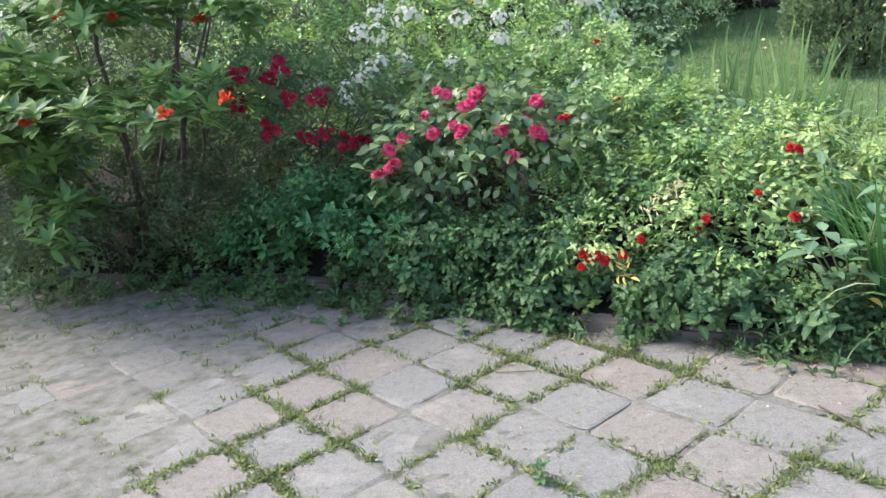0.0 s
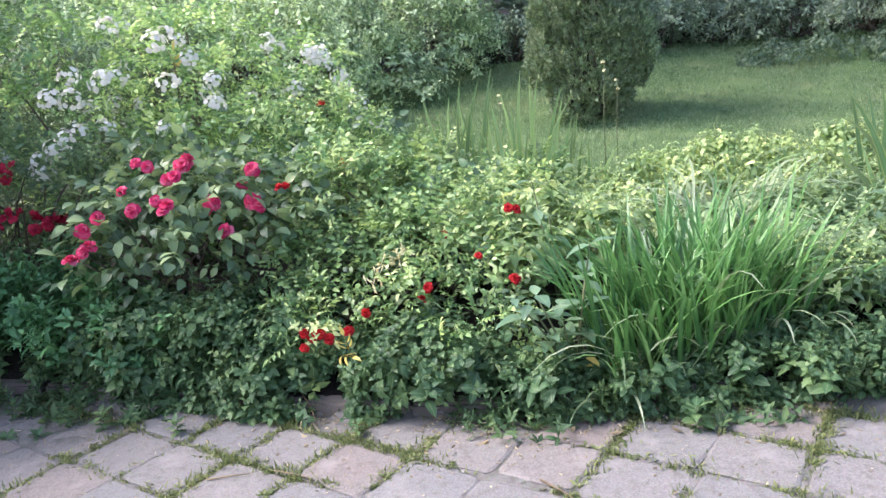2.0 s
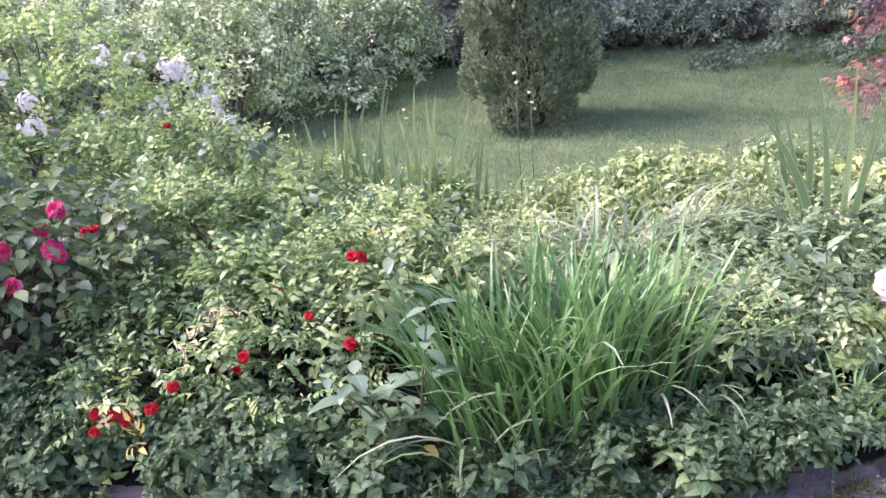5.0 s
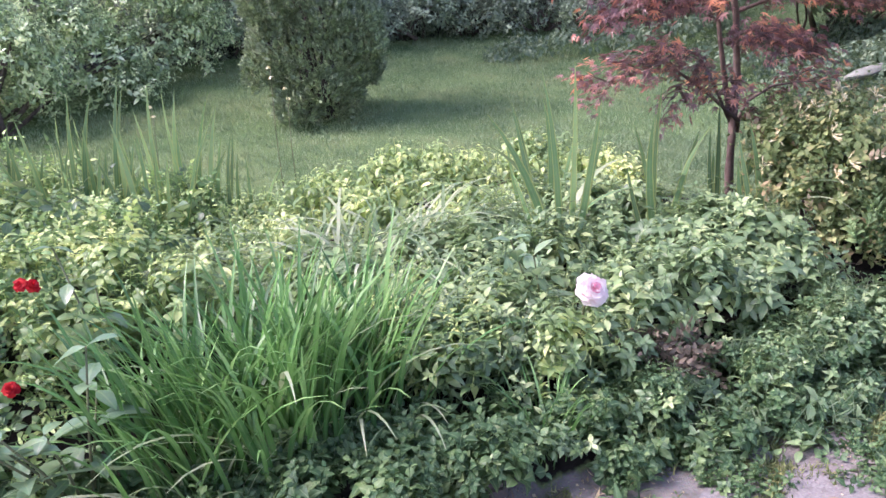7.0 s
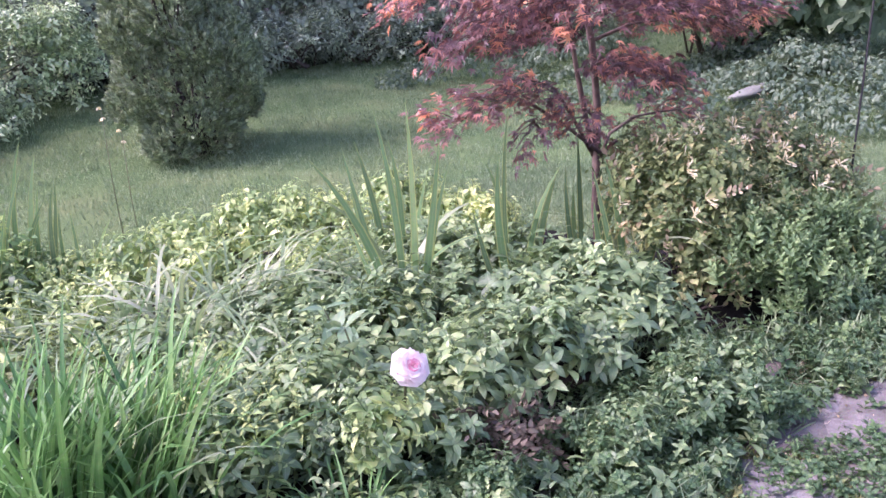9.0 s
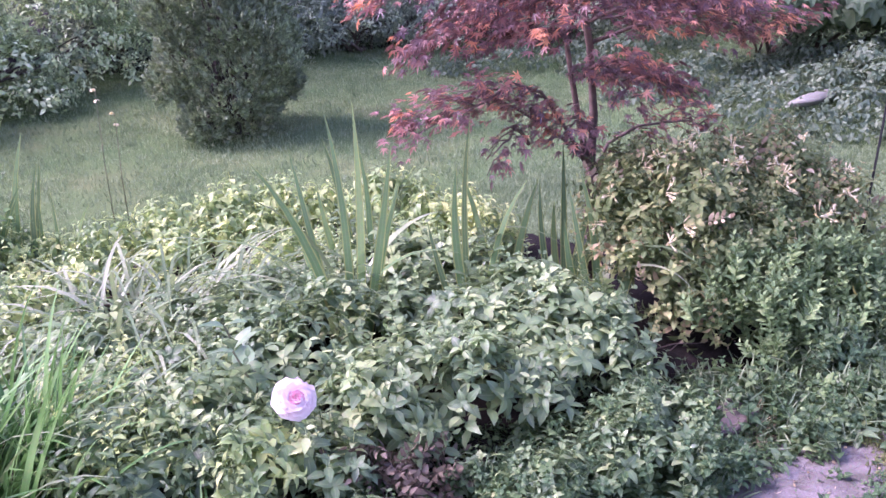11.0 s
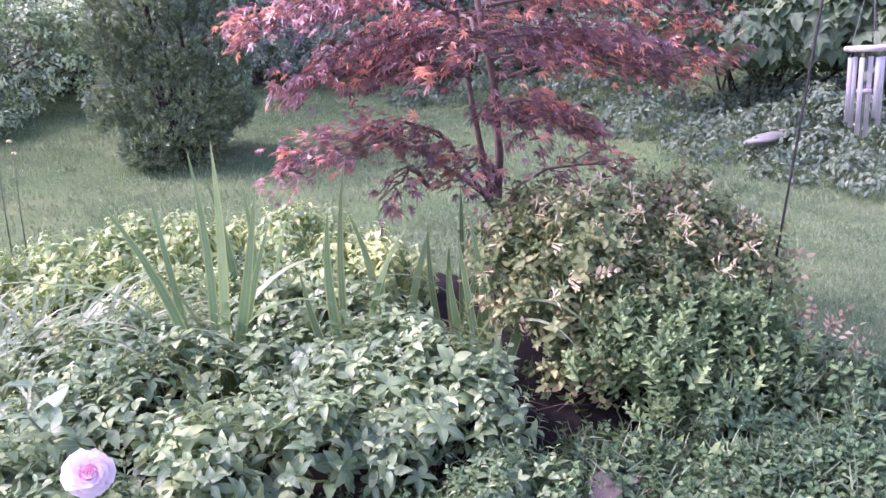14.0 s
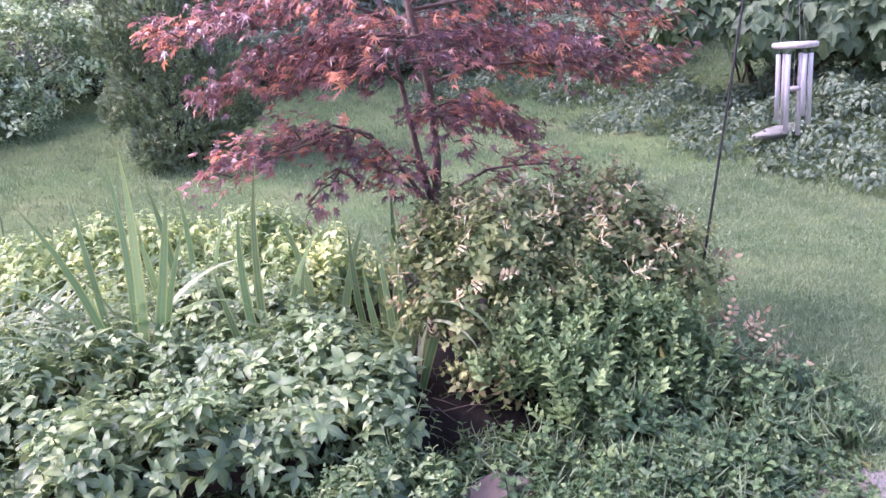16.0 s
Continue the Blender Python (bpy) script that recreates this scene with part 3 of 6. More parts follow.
def foliage(parent, name, patterns, mats, mat, single="", singles=0, near=None, label=""):
    """Copies of the patterns under a plant: those nearest to the plan point near as parts of their own, the rest joined."""
    picks = RNG.integers(0, len(patterns), len(mats))
    own = np.zeros(len(mats), bool)
    if singles and near is not None:
        d = np.hypot(mats[:, 0, 3] - near[0], mats[:, 1, 3] - near[1]) - 0.8 * mats[:, 2, 3]
        own[np.argsort(d)[:singles]] = True
    if (~own).any():
        part(name, scattered(patterns, mats[~own], picks[~own]).mesh(name, mat), parent, label, "stuff")
    if own.any():
        shared = [p.mesh(single, mat) for p in patterns]
        for m, k in zip(mats[own], picks[own]):
            part(single, shared[k], parent, m=Matrix(m.tolist()))


def canopy(lumps, count, rng, depth=0.3, low=-0.35, rough=0.08, floor=0.02):
    """Points near the outer skin of a union of ellipsoids, with the skin's normals."""
    c, r = np.array([q[:3] for q in lumps], float), np.array([q[3:] for q in lumps], float)
    w = (r.prod(1)) ** (2 / 3)
    pts, nrm, need = [], [], count
    while need > 0:
        n = need * 3 + 50
        k = rng.choice(len(c), n, p=w / w.sum())
        d = rng.normal(size=(n, 3))
        d /= np.linalg.norm(d, axis=1, keepdims=True)
        d[:, 2] = np.where(d[:, 2] < low, -d[:, 2], d[:, 2])
        s = 1 - depth * rng.random(n) ** 1.6 + rough * rng.normal(size=n)
        p = c[k] + r[k] * d * s[:, None]
        q = np.linalg.norm((p[:, None] - c[None]) / r[None], axis=2)
        q[np.arange(n), k] = 9
        ok = (q.min(1) > 1 - depth * 0.8) & (p[:, 2] > floor)
        nn = d / r[k]
        pts.append(p[ok][:need]), nrm.append((nn / np.linalg.norm(nn, axis=1, keepdims=True))[ok][:need])
        need -= len(pts[-1])
    return np.concatenate(pts), np.concatenate(nrm)


def lumpy(lumps, count, rng, size=(0.22, 0.4)):
    """The lumps with smaller ones budding from their skins, so that the outline is uneven and has gaps in its shade."""
    out = []
    for q in lumps:
        c, r = np.array(q[:3]), np.array(q[3:])
        out.append((*c, *(r * 0.9)))
        for _ in range(count):
            d = rng.normal(size=3)
            d /= np.linalg.norm(d)
            d[2] = abs(d[2]) if d[2] < -0.4 else d[2]
            s = rng.uniform(*size) * r.mean()
            out.append((*(c + r * d * 0.88), s * 1.2, s * 1.2, s))
    return out


def thing(name, at, label, category, group=""):
    ob = new(name)
    ob.location = at
    ob.empty_display_size = 0.1
    return tagged(ob, label, category, group)


def local(mats, at):
    mats = mats.copy()
    mats[:, :3, 3] -= np.array(at)
    return mats


def stems(base, lumps, count, rng, r0=0.012, r1=0.003, wobble=0.08, spread=0.12):
    """Woody stems from the foot of a bush up into its lumps."""
    out = []
    for i in range(count):
        q = lumps[rng.integers(len(lumps))]
        end = Vector(q[:3]) + Vector((q[3] * rng.uniform(-0.6, 0.6), q[4] * rng.uniform(-0.6, 0.6), q[5] * rng.uniform(0.1, 0.7)))
        a = Vector(base) + Vector((rng.normal(0, spread), rng.normal(0, spread), 0))
        pts = []
        for k in range(6):
            u = k / 5
            p = a.lerp(end, u)
            p.z = a.z + (end.z - a.z) * u ** 0.8
            pts.append(p + Vector(rng.normal(0, wobble * u * (1 - u) * 2, 3)))
        out.append(stick(pts, r0 * rng.uniform(0.6, 1.2), r1, 5))
    return out


def bush(name, label, category, base, lumps, patterns, mat, count, axis_up=0.5, singles=0, near=None, single="leaf_spray", depth=0.3, stem_count=8, stem_mat=None, scale=(0.75, 1.2), wild=0.5, low=-0.35, stem_r=0.012, rough=0.08, extra=(), buds=7, lie=False):
    """A shrub: stems, and sprigs that stand out of the skin of its lumps. extra: further (patterns, material, count) mixed in."""
    rng = np.random.default_rng(abs(hash_name(name + str(base))))
    ob = thing(name, base, label, category)
    stem_lumps = lumps
    lumps = lumpy(lumps, buds, rng) if buds else lumps
    for n, (pats, mt, cnt) in enumerate([(patterns, mat, count), *extra]):
        p, nrm = canopy(lumps, cnt, rng, depth, low, rough, base[2] + 0.02)
        axes = nrm + np.array([0, 0, axis_up]) + wild * rng.normal(size=nrm.shape)
        stand = face_up(p, axes, nrm * 0.5 + np.array([0, 0, 1.0]) + 0.3 * rng.normal(size=nrm.shape), rng, scale) if lie else frames_for(p, axes, rng, scale)
        foliage(ob, "foliage", pats, local(stand, base), mt, single, singles if n == 0 else 0, None if near is None else (near[0] - base[0], near[1] - base[1]))
    if stem_count:
        for s in stems(base, stem_lumps, stem_count, rng, stem_r):
            part("stem", s.moved(Matrix.Translation(-Vector(base))).mesh("stem", stem_mat or WOOD), ob)
    return ob


def hash_name(text):
    h = 7
    for ch in text:
        h = (h * 31 + ord(ch)) % 2147483647
    return h


def on_plant(plant, name, pattern_mesh, spots, rng, label="", up=0.6, toward=(0, -1, 0.3), s=(0.85, 1.15), kind=""):
    """Flowers at given places of a plant, each a part of its own, facing roughly one way."""
    base = plant.location
    for p in spots:
        d = np.array([[toward[0] + rng.normal(0, 0.4), toward[1] + rng.normal(0, 0.4), toward[2] + up + rng.normal(0, 0.3)]])
        m = frames_for(np.array([p]) - np.array(base), d, rng, s)[0]
        part(name, pattern_mesh[rng.integers(len(pattern_mesh))], plant, label, kind, Matrix(m.tolist()))


# ---- ground ----
def smooth(a, b, x):
    u = np.clip((np.asarray(x, float) - a) / (b - a), 0, 1)
    return u * u * (3 - 2 * u)


EDGE_X = np.array([-12, -4.0, -2.7, -1.75, -0.7, 0.0, 0.63, 1.26, 1.92, 2.41, 2.8, 3.14, 4.2, 4.7, 5.25])
EDGE_Y = np.array([6.2, 5.05, 4.8, 4.55, 4.1, 3.62, 3.2, 2.9, 2.7, 2.5, 2.42, 2.48, 2.62, 2.66, 2.62])


def edge(x):
    return np.interp(x, EDGE_X, EDGE_Y)


def lawn_z(x, y):
    up = 0.03 * np.clip(y - 5, 0, 9) ** 1.7 + 0.16 * np.clip(y - 14, 0, 12)
    side = 0.35 * smooth(8.0, 12.0, x) * smooth(4.0, 8.0, y)
    dip = -0.13 * smooth(5.6, 7.2, x) * (1 - smooth(3.5, 8.0, y))
    return up + dip + side


def in_bed(x, y):
    """1 inside the planted bed."""
    back = 5.9 + 0.25 * np.sin(x * 1.7) - 1.6 * smooth(3.2, 5.6, x)
    return (y > edge(x)) & (y < back) & (x < 5.55 - 0.25 * np.abs(y - 3.2)) | (y > edge(x)) & (x < 0.6) & (y < 9)


def ground_z(x, y):
    x, y = np.asarray(x, float), np.asarray(y, float)
    bed = smooth(-0.02, 0.30, y - edge(x)) * 0.11 * (1 - smooth(4.9, 5.5, x)) * (1 - smooth(5.2, 6.2, y)) + smooth(-0.01, 0.02, y - edge(x)) * 0.05 * (1 - smooth(4.0, 4.6, x)) * (1 - smooth(5.2, 6.2, y))
    return lawn_z(x, y) * smooth(2.3, 3.3, y + 0.35 * np.clip(x - 5, 0, 2)) + bed - 0.005


def sheet(name, xs, ys, height, mat):
    X, Y = np.meshgrid(xs, ys)
    Z = height(X, Y)
    n, k = len(xs), np.arange(len(xs) * len(ys)).reshape(len(ys), len(xs))
    f = np.stack([k[:-1, :-1], k[:-1, 1:], k[1:, 1:], k[1:, :-1]], -1).reshape(-1, 4)
    return array_mesh(name, np.stack([X, Y, Z], -1).reshape(-1, 3), f, mat, smooth=True)


def axis(*runs):
    return np.concatenate([np.arange(a, b, s) for a, b, s in runs] + [[runs[-1][1]]])


def relief(x, y):
    paved = (y <= edge(x)) & (x < 5.2) & (y > 0.5)
    drift = 0.0035 * np.sin(x * 13 + 3 * np.sin(y * 7)) * np.sin(y * 17 + 2 * np.sin(x * 9)) + 0.006 * smooth(-0.5, -1.6, x) + 0.003 * smooth(3.6, 4.6, x)
    return ground_z(x, y) + paved * drift + 0.02 * np.sin(x * 3.1 + np.sin(y * 2.3)) * np.sin(y * 2.7) * smooth(5, 7, y) + 0.012 * np.sin(x * 9.0 + y * 4) * np.sin(y * 11.0) * in_bed(x, y)


ground_xs, ground_ys = axis((-400, -40, 60), (-40, -10, 3), (-10, -3, 0.5), (-3, 6.5, 0.06), (6.5, 14, 0.25), (14, 40, 2.6), (40, 400, 60)), axis((-400, -40, 60), (-40, -4, 3), (-4, 1.5, 0.5), (1.5, 6.5, 0.06), (6.5, 16, 0.25), (16, 40, 2.4), (40, 400, 60))
ground_mesh = sheet("ground", ground_xs, ground_ys, relief, GROUND)
ground = tagged(new("ground", ground_mesh), "green lawn and dark soil beds, shade in their colour, rising to a wooded bank", "ground", kind="structure")
gx, gy = (q.ravel() for q in np.meshgrid(ground_xs, ground_ys))
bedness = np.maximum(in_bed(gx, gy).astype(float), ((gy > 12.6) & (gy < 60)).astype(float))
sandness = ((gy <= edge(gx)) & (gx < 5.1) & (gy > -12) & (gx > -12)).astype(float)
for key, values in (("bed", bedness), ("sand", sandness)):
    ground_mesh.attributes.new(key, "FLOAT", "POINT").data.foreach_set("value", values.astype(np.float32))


def gz(x, y):
    return float(ground_z(x, y))


def spots_on(lumps, count, seed, depth=0.05, low=0.0):
    p, n = canopy(lumps, count, np.random.default_rng(seed), depth, low, 0.04)
    return p, n


# ---- leaf and flower patterns ----
AZALEA_SPRIGS = [whorl(0.105, 0.042, 8, 60, s, 0.12, 4) for s in range(4)]
ROSE_SPRIGS = [pinnate(0.10, 0.042, 0.021, 3, s, 0.35) for s in range(4)]
BIGROSE_SPRIGS = [pinnate(0.15, 0.072, 0.046, 2, s, 0.45, 3) for s in range(4)]
RAMBLER_SPRIGS = [pinnate(0.12, 0.042, 0.022, 3, s + 9, 0.4) for s in range(4)]
MINT_SPRIGS = [opposite(0.12, 0.05, 0.024, 5, s, 60) for s in range(4)]
PALE_SPRIGS = [opposite(0.11, 0.052, 0.023, 4, s + 3, 68, 0.5) for s in range(4)] + [whorl(0.06, 0.028, 6, 62, s, 0.45) for s in range(2)]
CREEP_SPRIGS = [opposite(0.07, 0.050, 0.036, 3, s + 5, 72) for s in range(4)]
MOUND_SPRIGS = [whorl(0.085, 0.042, 5, 66, s + 20, 0.4, 4) for s in range(3)] + [opposite(0.10, 0.085, 0.042, 3, s + 30, 70, 0.45, 3) for s in range(4)]
DROOP_SPRIGS = [opposite(0.06, 0.07, 0.035, 2, s + 40, 95, 0.7) for s in range(4)]
HONEY_SPRIGS = [opposite(0.12, 0.056, 0.034, 4, s + 50, 65) for s in range(4)]
SEDUM_SPRIGS = [opposite(0.11, 0.050, 0.027, 6, s + 60, 55, 0.1) for s in range(4)]
HEDGE_SPRIGS = [opposite(0.16, 0.10, 0.045, 3, s + 70, 75, 0.5, 1) for s in range(4)]
WOODS_SPRIGS = [opposite(0.3, 0.2, 0.10, 3, s + 80, 75, 0.5, 1) for s in range(4)]
IVY_LEAVES = [lobed(0.07, 3, 0.5, 230, 0.25), leaf_pattern(0.085, 0.045, 0.2, 0.35), leaf_pattern(0.07, 0.04, 0.25, 0.3)]
VINE_LEAVES = [lobed(0.17, 3, 0.6, 230, 0.35), lobed(0.20, 5, 0.62, 260, 0.3)]
MAPLE_LEAVES = [lobed(0.055, 7, 0.26, 280, 0.3), lobed(0.046, 5, 0.26, 250, 0.45), lobed(0.060, 7, 0.24, 270, 0.15)]


def thuja_spray(seed):
    r = random.Random(seed)
    out = []
    for i in range(9):
        out.append(leaf_pattern(0.05 * r.uniform(0.6, 1.1), 0.013, 0.1, 0.2, 1, 0.55, 0, 0, True).moved(turn(r.uniform(-14, 14), r.uniform(-55, 55), 0, (0, 0, r.uniform(0, 0.045)))))
    return joined(out)


THUJA_SPRAYS = [thuja_spray(s) for s in range(4)]


def flower_meshes(name, patterns, mat):
    return [p.mesh(name, mat) for p in patterns]


ROSE_BLOOMS = flower_meshes("rose_bloom", [bloom(0.032, 8, 4, s) for s in range(3)], PINK)
RED_BLOOMS = flower_meshes("red_bloom", [bloom(0.026, 6, 3, s + 4) for s in range(3)], RED)
SHADEDRED_BLOOMS = flower_meshes("red_truss", [joined([bloom(0.026, 6, 2, s * 7 + k).moved(turn(k * 37 - 60, k * 23 - 40, k * 70, (0.028 * math.cos(k * 2.1), 0.028 * math.sin(k * 2.1), 0.01 * k))) for k in range(4)]) for s in range(3)], SHADEDRED)
ORANGE_BLOOMS = flower_meshes("azalea_bloom", [joined([bloom(0.026, 5, 2, s * 9 + k).moved(turn(k * 40 - 60, k * 33 - 40, k * 80, (0.022 * math.cos(k * 2.1), 0.022 * math.sin(k * 2.1), 0.008 * k))) for k in range(4)]) for s in range(2)], ORANGE)
WHITE_TRUSSES = flower_meshes("white_truss", [flower_cluster(0.060, 0.0155, 22, s) for s in range(3)], WHITE)
CREAM_CLUSTERS = flower_meshes("honeysuckle_flower", [trumpet_cluster(0.034, 6, s) for s in range(3)], CREAM)

# ---- the front of the bed, from the azalea to the daylilies ----
rng = np.random.default_rng(11)
# The last three lumps are added out of view to shade the bed.
azalea_lumps = [(-1.40, 4.0, 1.0, 0.48, 0.48, 0.16), (-2.0, 4.0, 1.08, 0.5, 0.45, 0.2), (-1.55, 4.25, 1.5, 0.65, 0.5, 0.22), (-2.35, 4.25, 0.8, 0.4, 0.4, 0.4), (-2.1, 4.2, 0.5, 0.3, 0.25, 0.28), (-3.0, 4.7, 0.9, 0.7, 0.6, 0.75), (-2.4, 4.6, 1.6, 0.7, 0.5, 0.3), (-1.6, 5.0, 2.15, 0.75, 0.6, 0.35), (-2.6, 5.0, 2.4, 0.9, 0.7, 0.5), (-1.0, 5.1, 2.0, 0.5, 0.45, 0.28)]
azalea = bush("azalea_bush", "tall green azalea bush with orange-red flowers over dark soil, its top added unseen for shade", "shrub", (-1.9, 4.85, gz(-1.9, 4.85)), azalea_lumps, AZALEA_SPRIGS, AZALEA, 1050, 1.4, 260, (-1.6, 3.4), "leaf_whorl", 0.5, 14, wild=0.3, low=-0.15, stem_r=0.018, scale=(0.85, 1.3))
on_plant(azalea, "flower", ORANGE_BLOOMS, [(-1.25, 3.58, 1.05), (-0.97, 3.55, 1.1), (-2.1, 3.75, 1.33), (-2.13, 3.72, 1.30), (-1.97, 3.8, 1.05), (-1.9, 4.2, 1.55), (-1.2, 4.2, 1.45), (-1.6, 4.1, 1.5)], rng, "orange-red azalea flower")
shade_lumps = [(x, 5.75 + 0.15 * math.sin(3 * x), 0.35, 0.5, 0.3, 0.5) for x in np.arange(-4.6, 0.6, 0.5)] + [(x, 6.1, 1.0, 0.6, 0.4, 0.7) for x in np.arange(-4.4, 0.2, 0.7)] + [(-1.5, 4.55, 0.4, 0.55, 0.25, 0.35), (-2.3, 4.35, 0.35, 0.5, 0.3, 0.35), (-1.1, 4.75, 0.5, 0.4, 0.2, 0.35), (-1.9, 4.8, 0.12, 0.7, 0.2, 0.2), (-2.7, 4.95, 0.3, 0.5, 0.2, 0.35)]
shade = bush("shade_undergrowth", "green undergrowth behind the bed, coloured dark for the shade there", "shrub", (-1.9, 5.8, gz(-1.9, 5.8)), shade_lumps, HEDGE_SPRIGS, SHADE, 5200, 0.3, 0, None, "leaf_spray", 0.6, 12, wild=0.7, scale=(0.45, 0.85), buds=2, low=-0.8)

dark_lumps = [(-0.72, 4.5, 0.85, 0.45, 0.3, 0.28), (-1.1, 4.55, 0.98, 0.36, 0.3, 0.25), (-0.4, 4.45, 0.8, 0.3, 0.28, 0.22)]
dark_rose = bush("red_rose_bush", "dark-leaved rose bush with red flower trusses coloured darker for shade", "shrub", (-0.8, 4.75, gz(-0.8, 4.75)), dark_lumps, RAMBLER_SPRIGS, ROSE, 420, 0.2, 60, (-0.7, 4.2), "leaf_spray", 0.5, 10)
on_plant(dark_rose, "flower_truss", SHADEDRED_BLOOMS, [(-1.05, 4.2, 1.15), (-1.14, 4.2, 1.06), (-0.85, 4.2, 1.17), (-0.83, 4.2, 1.01), (-0.69, 4.2, 1.0), (-0.64, 4.2, 1.03), (-0.77, 4.18, 0.82), (-0.72, 4.18, 0.80), (-0.66, 4.2, 0.82), (-0.55, 4.18, 0.77), (-0.50, 4.18, 0.76), (-0.45, 4.2, 0.78), (-1.08, 4.2, 0.99), (-0.92, 4.2, 1.12), (-0.95, 4.22, 0.86)], rng, "red rose truss coloured darker for shade", s=(0.8, 1.3))

white_lumps = [(-0.4, 4.95, 1.1, 0.5, 0.42, 0.5), (0.2, 5.2, 1.15, 0.55, 0.5, 0.45), (0.6, 5.75, 0.98, 0.5, 0.5, 0.45), (-1.0, 5.3, 1.35, 0.6, 0.5, 0.55), (0.1, 5.6, 1.45, 0.6, 0.5, 0.38), (0.15, 4.65, 0.72, 0.45, 0.3, 0.35), (1.25, 5.95, 0.55, 0.5, 0.4, 0.33)]
shelf_rng = np.random.default_rng(29)
white_lumps = [(x + shelf_rng.normal(0, 0.07), y + shelf_rng.normal(0, 0.06), z + k * rz, rx * (0.95 - 0.3 * abs(k)), ry * (1.0 - 0.3 * abs(k)), rz * 0.19) for x, y, z, rx, ry, rz in white_lumps for k in (-0.75, -0.25, 0.3, 0.85)]
rambler = bush("white_rambler_rose", "large rambling rose with clusters of small white flowers", "shrub", (0.1, 5.3, gz(0.1, 5.3)), white_lumps, RAMBLER_SPRIGS + ROSE_SPRIGS[:2], MULTI, 1900, 0.25, 260, (0.3, 4.3), "leaf_spray", 0.35, 22, wild=0.45, rough=0.1, scale=(0.75, 1.3), lie=True, buds=5)
white_spots = [(-0.46, 4.46, 1.29), (-0.36, 4.46, 1.28), (-0.42, 4.46, 1.11), (-0.55, 4.46, 1.02), (-0.36, 4.46, 1.13), (-0.55, 4.46, 0.96), (-0.24, 4.5, 1.14), (0.03, 4.5, 1.10), (0.08, 4.5, 1.31), (-0.21, 4.48, 1.35), (0.28, 4.5, 1.19), (-0.74, 4.5, 1.06), (-0.94, 4.5, 1.11), (0.11, 4.5, 1.54), (0.05, 4.5, 1.5), (-0.35, 4.46, 1.4), (-0.48, 4.46, 1.07), (0.3, 4.5, 1.3), (0.2, 4.5, 1.42), (0.16, 4.5, 1.51), (0.59, 4.7, 1.46), (0.88, 5.2, 1.35), (0.93, 5.2, 1.31), (1.01, 5.2, 1.24), (1.04, 5.2, 1.18), (1.05, 5.2, 1.13), (1.11, 5.2, 1.05), (1.2, 5.2, 0.94), (0.84, 5.2, 1.38), (0.92, 5.2, 1.37)]
wp, wnn = canopy(white_lumps, 420, np.random.default_rng(31), 0.03, 0.0, 0.03)
white_extra = [tuple(q) for q, k in zip(wp, wnn) if k[1] < -0.2 and q[2] > 0.95][:20]
white_extra = [(q[0], q[1] - 0.07, q[2] + 0.03) for q in white_extra]
white_spots = [(0.985 * q[0], 0.985 * q[1], q[2]) for q in white_spots]
on_plant(rambler, "white_truss", WHITE_TRUSSES, white_spots + white_extra, rng, "cluster of small white flowers", s=(0.75, 1.2))

pink_lumps = [(0.05, 3.98, 0.62, 0.42, 0.28, 0.30), (-0.22, 3.95, 0.5, 0.25, 0.22, 0.25), (0.4, 4.0, 0.55, 0.35, 0.28, 0.3), (0.1, 4.3, 0.75, 0.4, 0.3, 0.3)]
pink_rose = bush("pink_rose_bush", "rose bush with bright pink double blooms", "rose bush", (0.05, 4.1, gz(0.05, 4.1)), pink_lumps, BIGROSE_SPRIGS, ROSE, 400, -0.05, 260, (0.0, 3.3), "leaf_spray", 0.45, 12, wild=0.45, lie=True)
on_plant(pink_rose, "rose_bloom", ROSE_BLOOMS, [(0.04, 3.68, 0.85), (0.02, 3.66, 0.83), (0.0, 3.7, 0.87), (-0.1, 3.72, 0.84), (-0.24, 3.74, 0.83), (-0.13, 3.75, 0.92), (-0.02, 3.8, 1.0), (-0.06, 3.82, 1.02), (0.14, 3.9, 1.0), (0.11, 3.88, 0.98), (0.05, 3.78, 0.94), (0.08, 3.77, 0.95), (-0.32, 3.72, 0.70), (-0.29, 3.71, 0.72), (-0.37, 3.73, 0.67), (-0.31, 3.76, 0.78), (0.25, 3.68, 0.71), (0.19, 3.75, 0.80), (0.22, 3.78, 0.82), (0.38, 3.78, 0.80), (0.4, 3.76, 0.78), (0.35, 3.85, 0.86), (0.40, 3.9, 0.92)], rng, "bright pink double rose", s=(0.85, 1.3))
on_plant(pink_rose, "rose_bloom", RED_BLOOMS, [(0.5, 3.8, 0.84), (0.53, 3.82, 0.84), (0.81, 4.55, 1.13), (0.84, 4.2, 0.86)], rng, "crimson rose bloom")

herb_lumps = [(-0.75, 4.22, 0.3, 0.36, 0.25, 0.25), (-1.1, 4.5, 0.15, 0.35, 0.2, 0.18), (-0.4, 4.0, 0.22, 0.25, 0.2, 0.18), (-0.2, 3.85, 0.15, 0.25, 0.15, 0.16)]
herb = bush("herb_clump", "dense deep green herb clump at the edge of the bed", "herb", (-0.75, 4.3, gz(-0.75, 4.3)), herb_lumps, MINT_SPRIGS, MINT, 400, 1.2, 240, (-0.7, 3.9), "herb_shoot", 0.5, 0, wild=0.4, low=-0.1, scale=(1.2, 1.8))

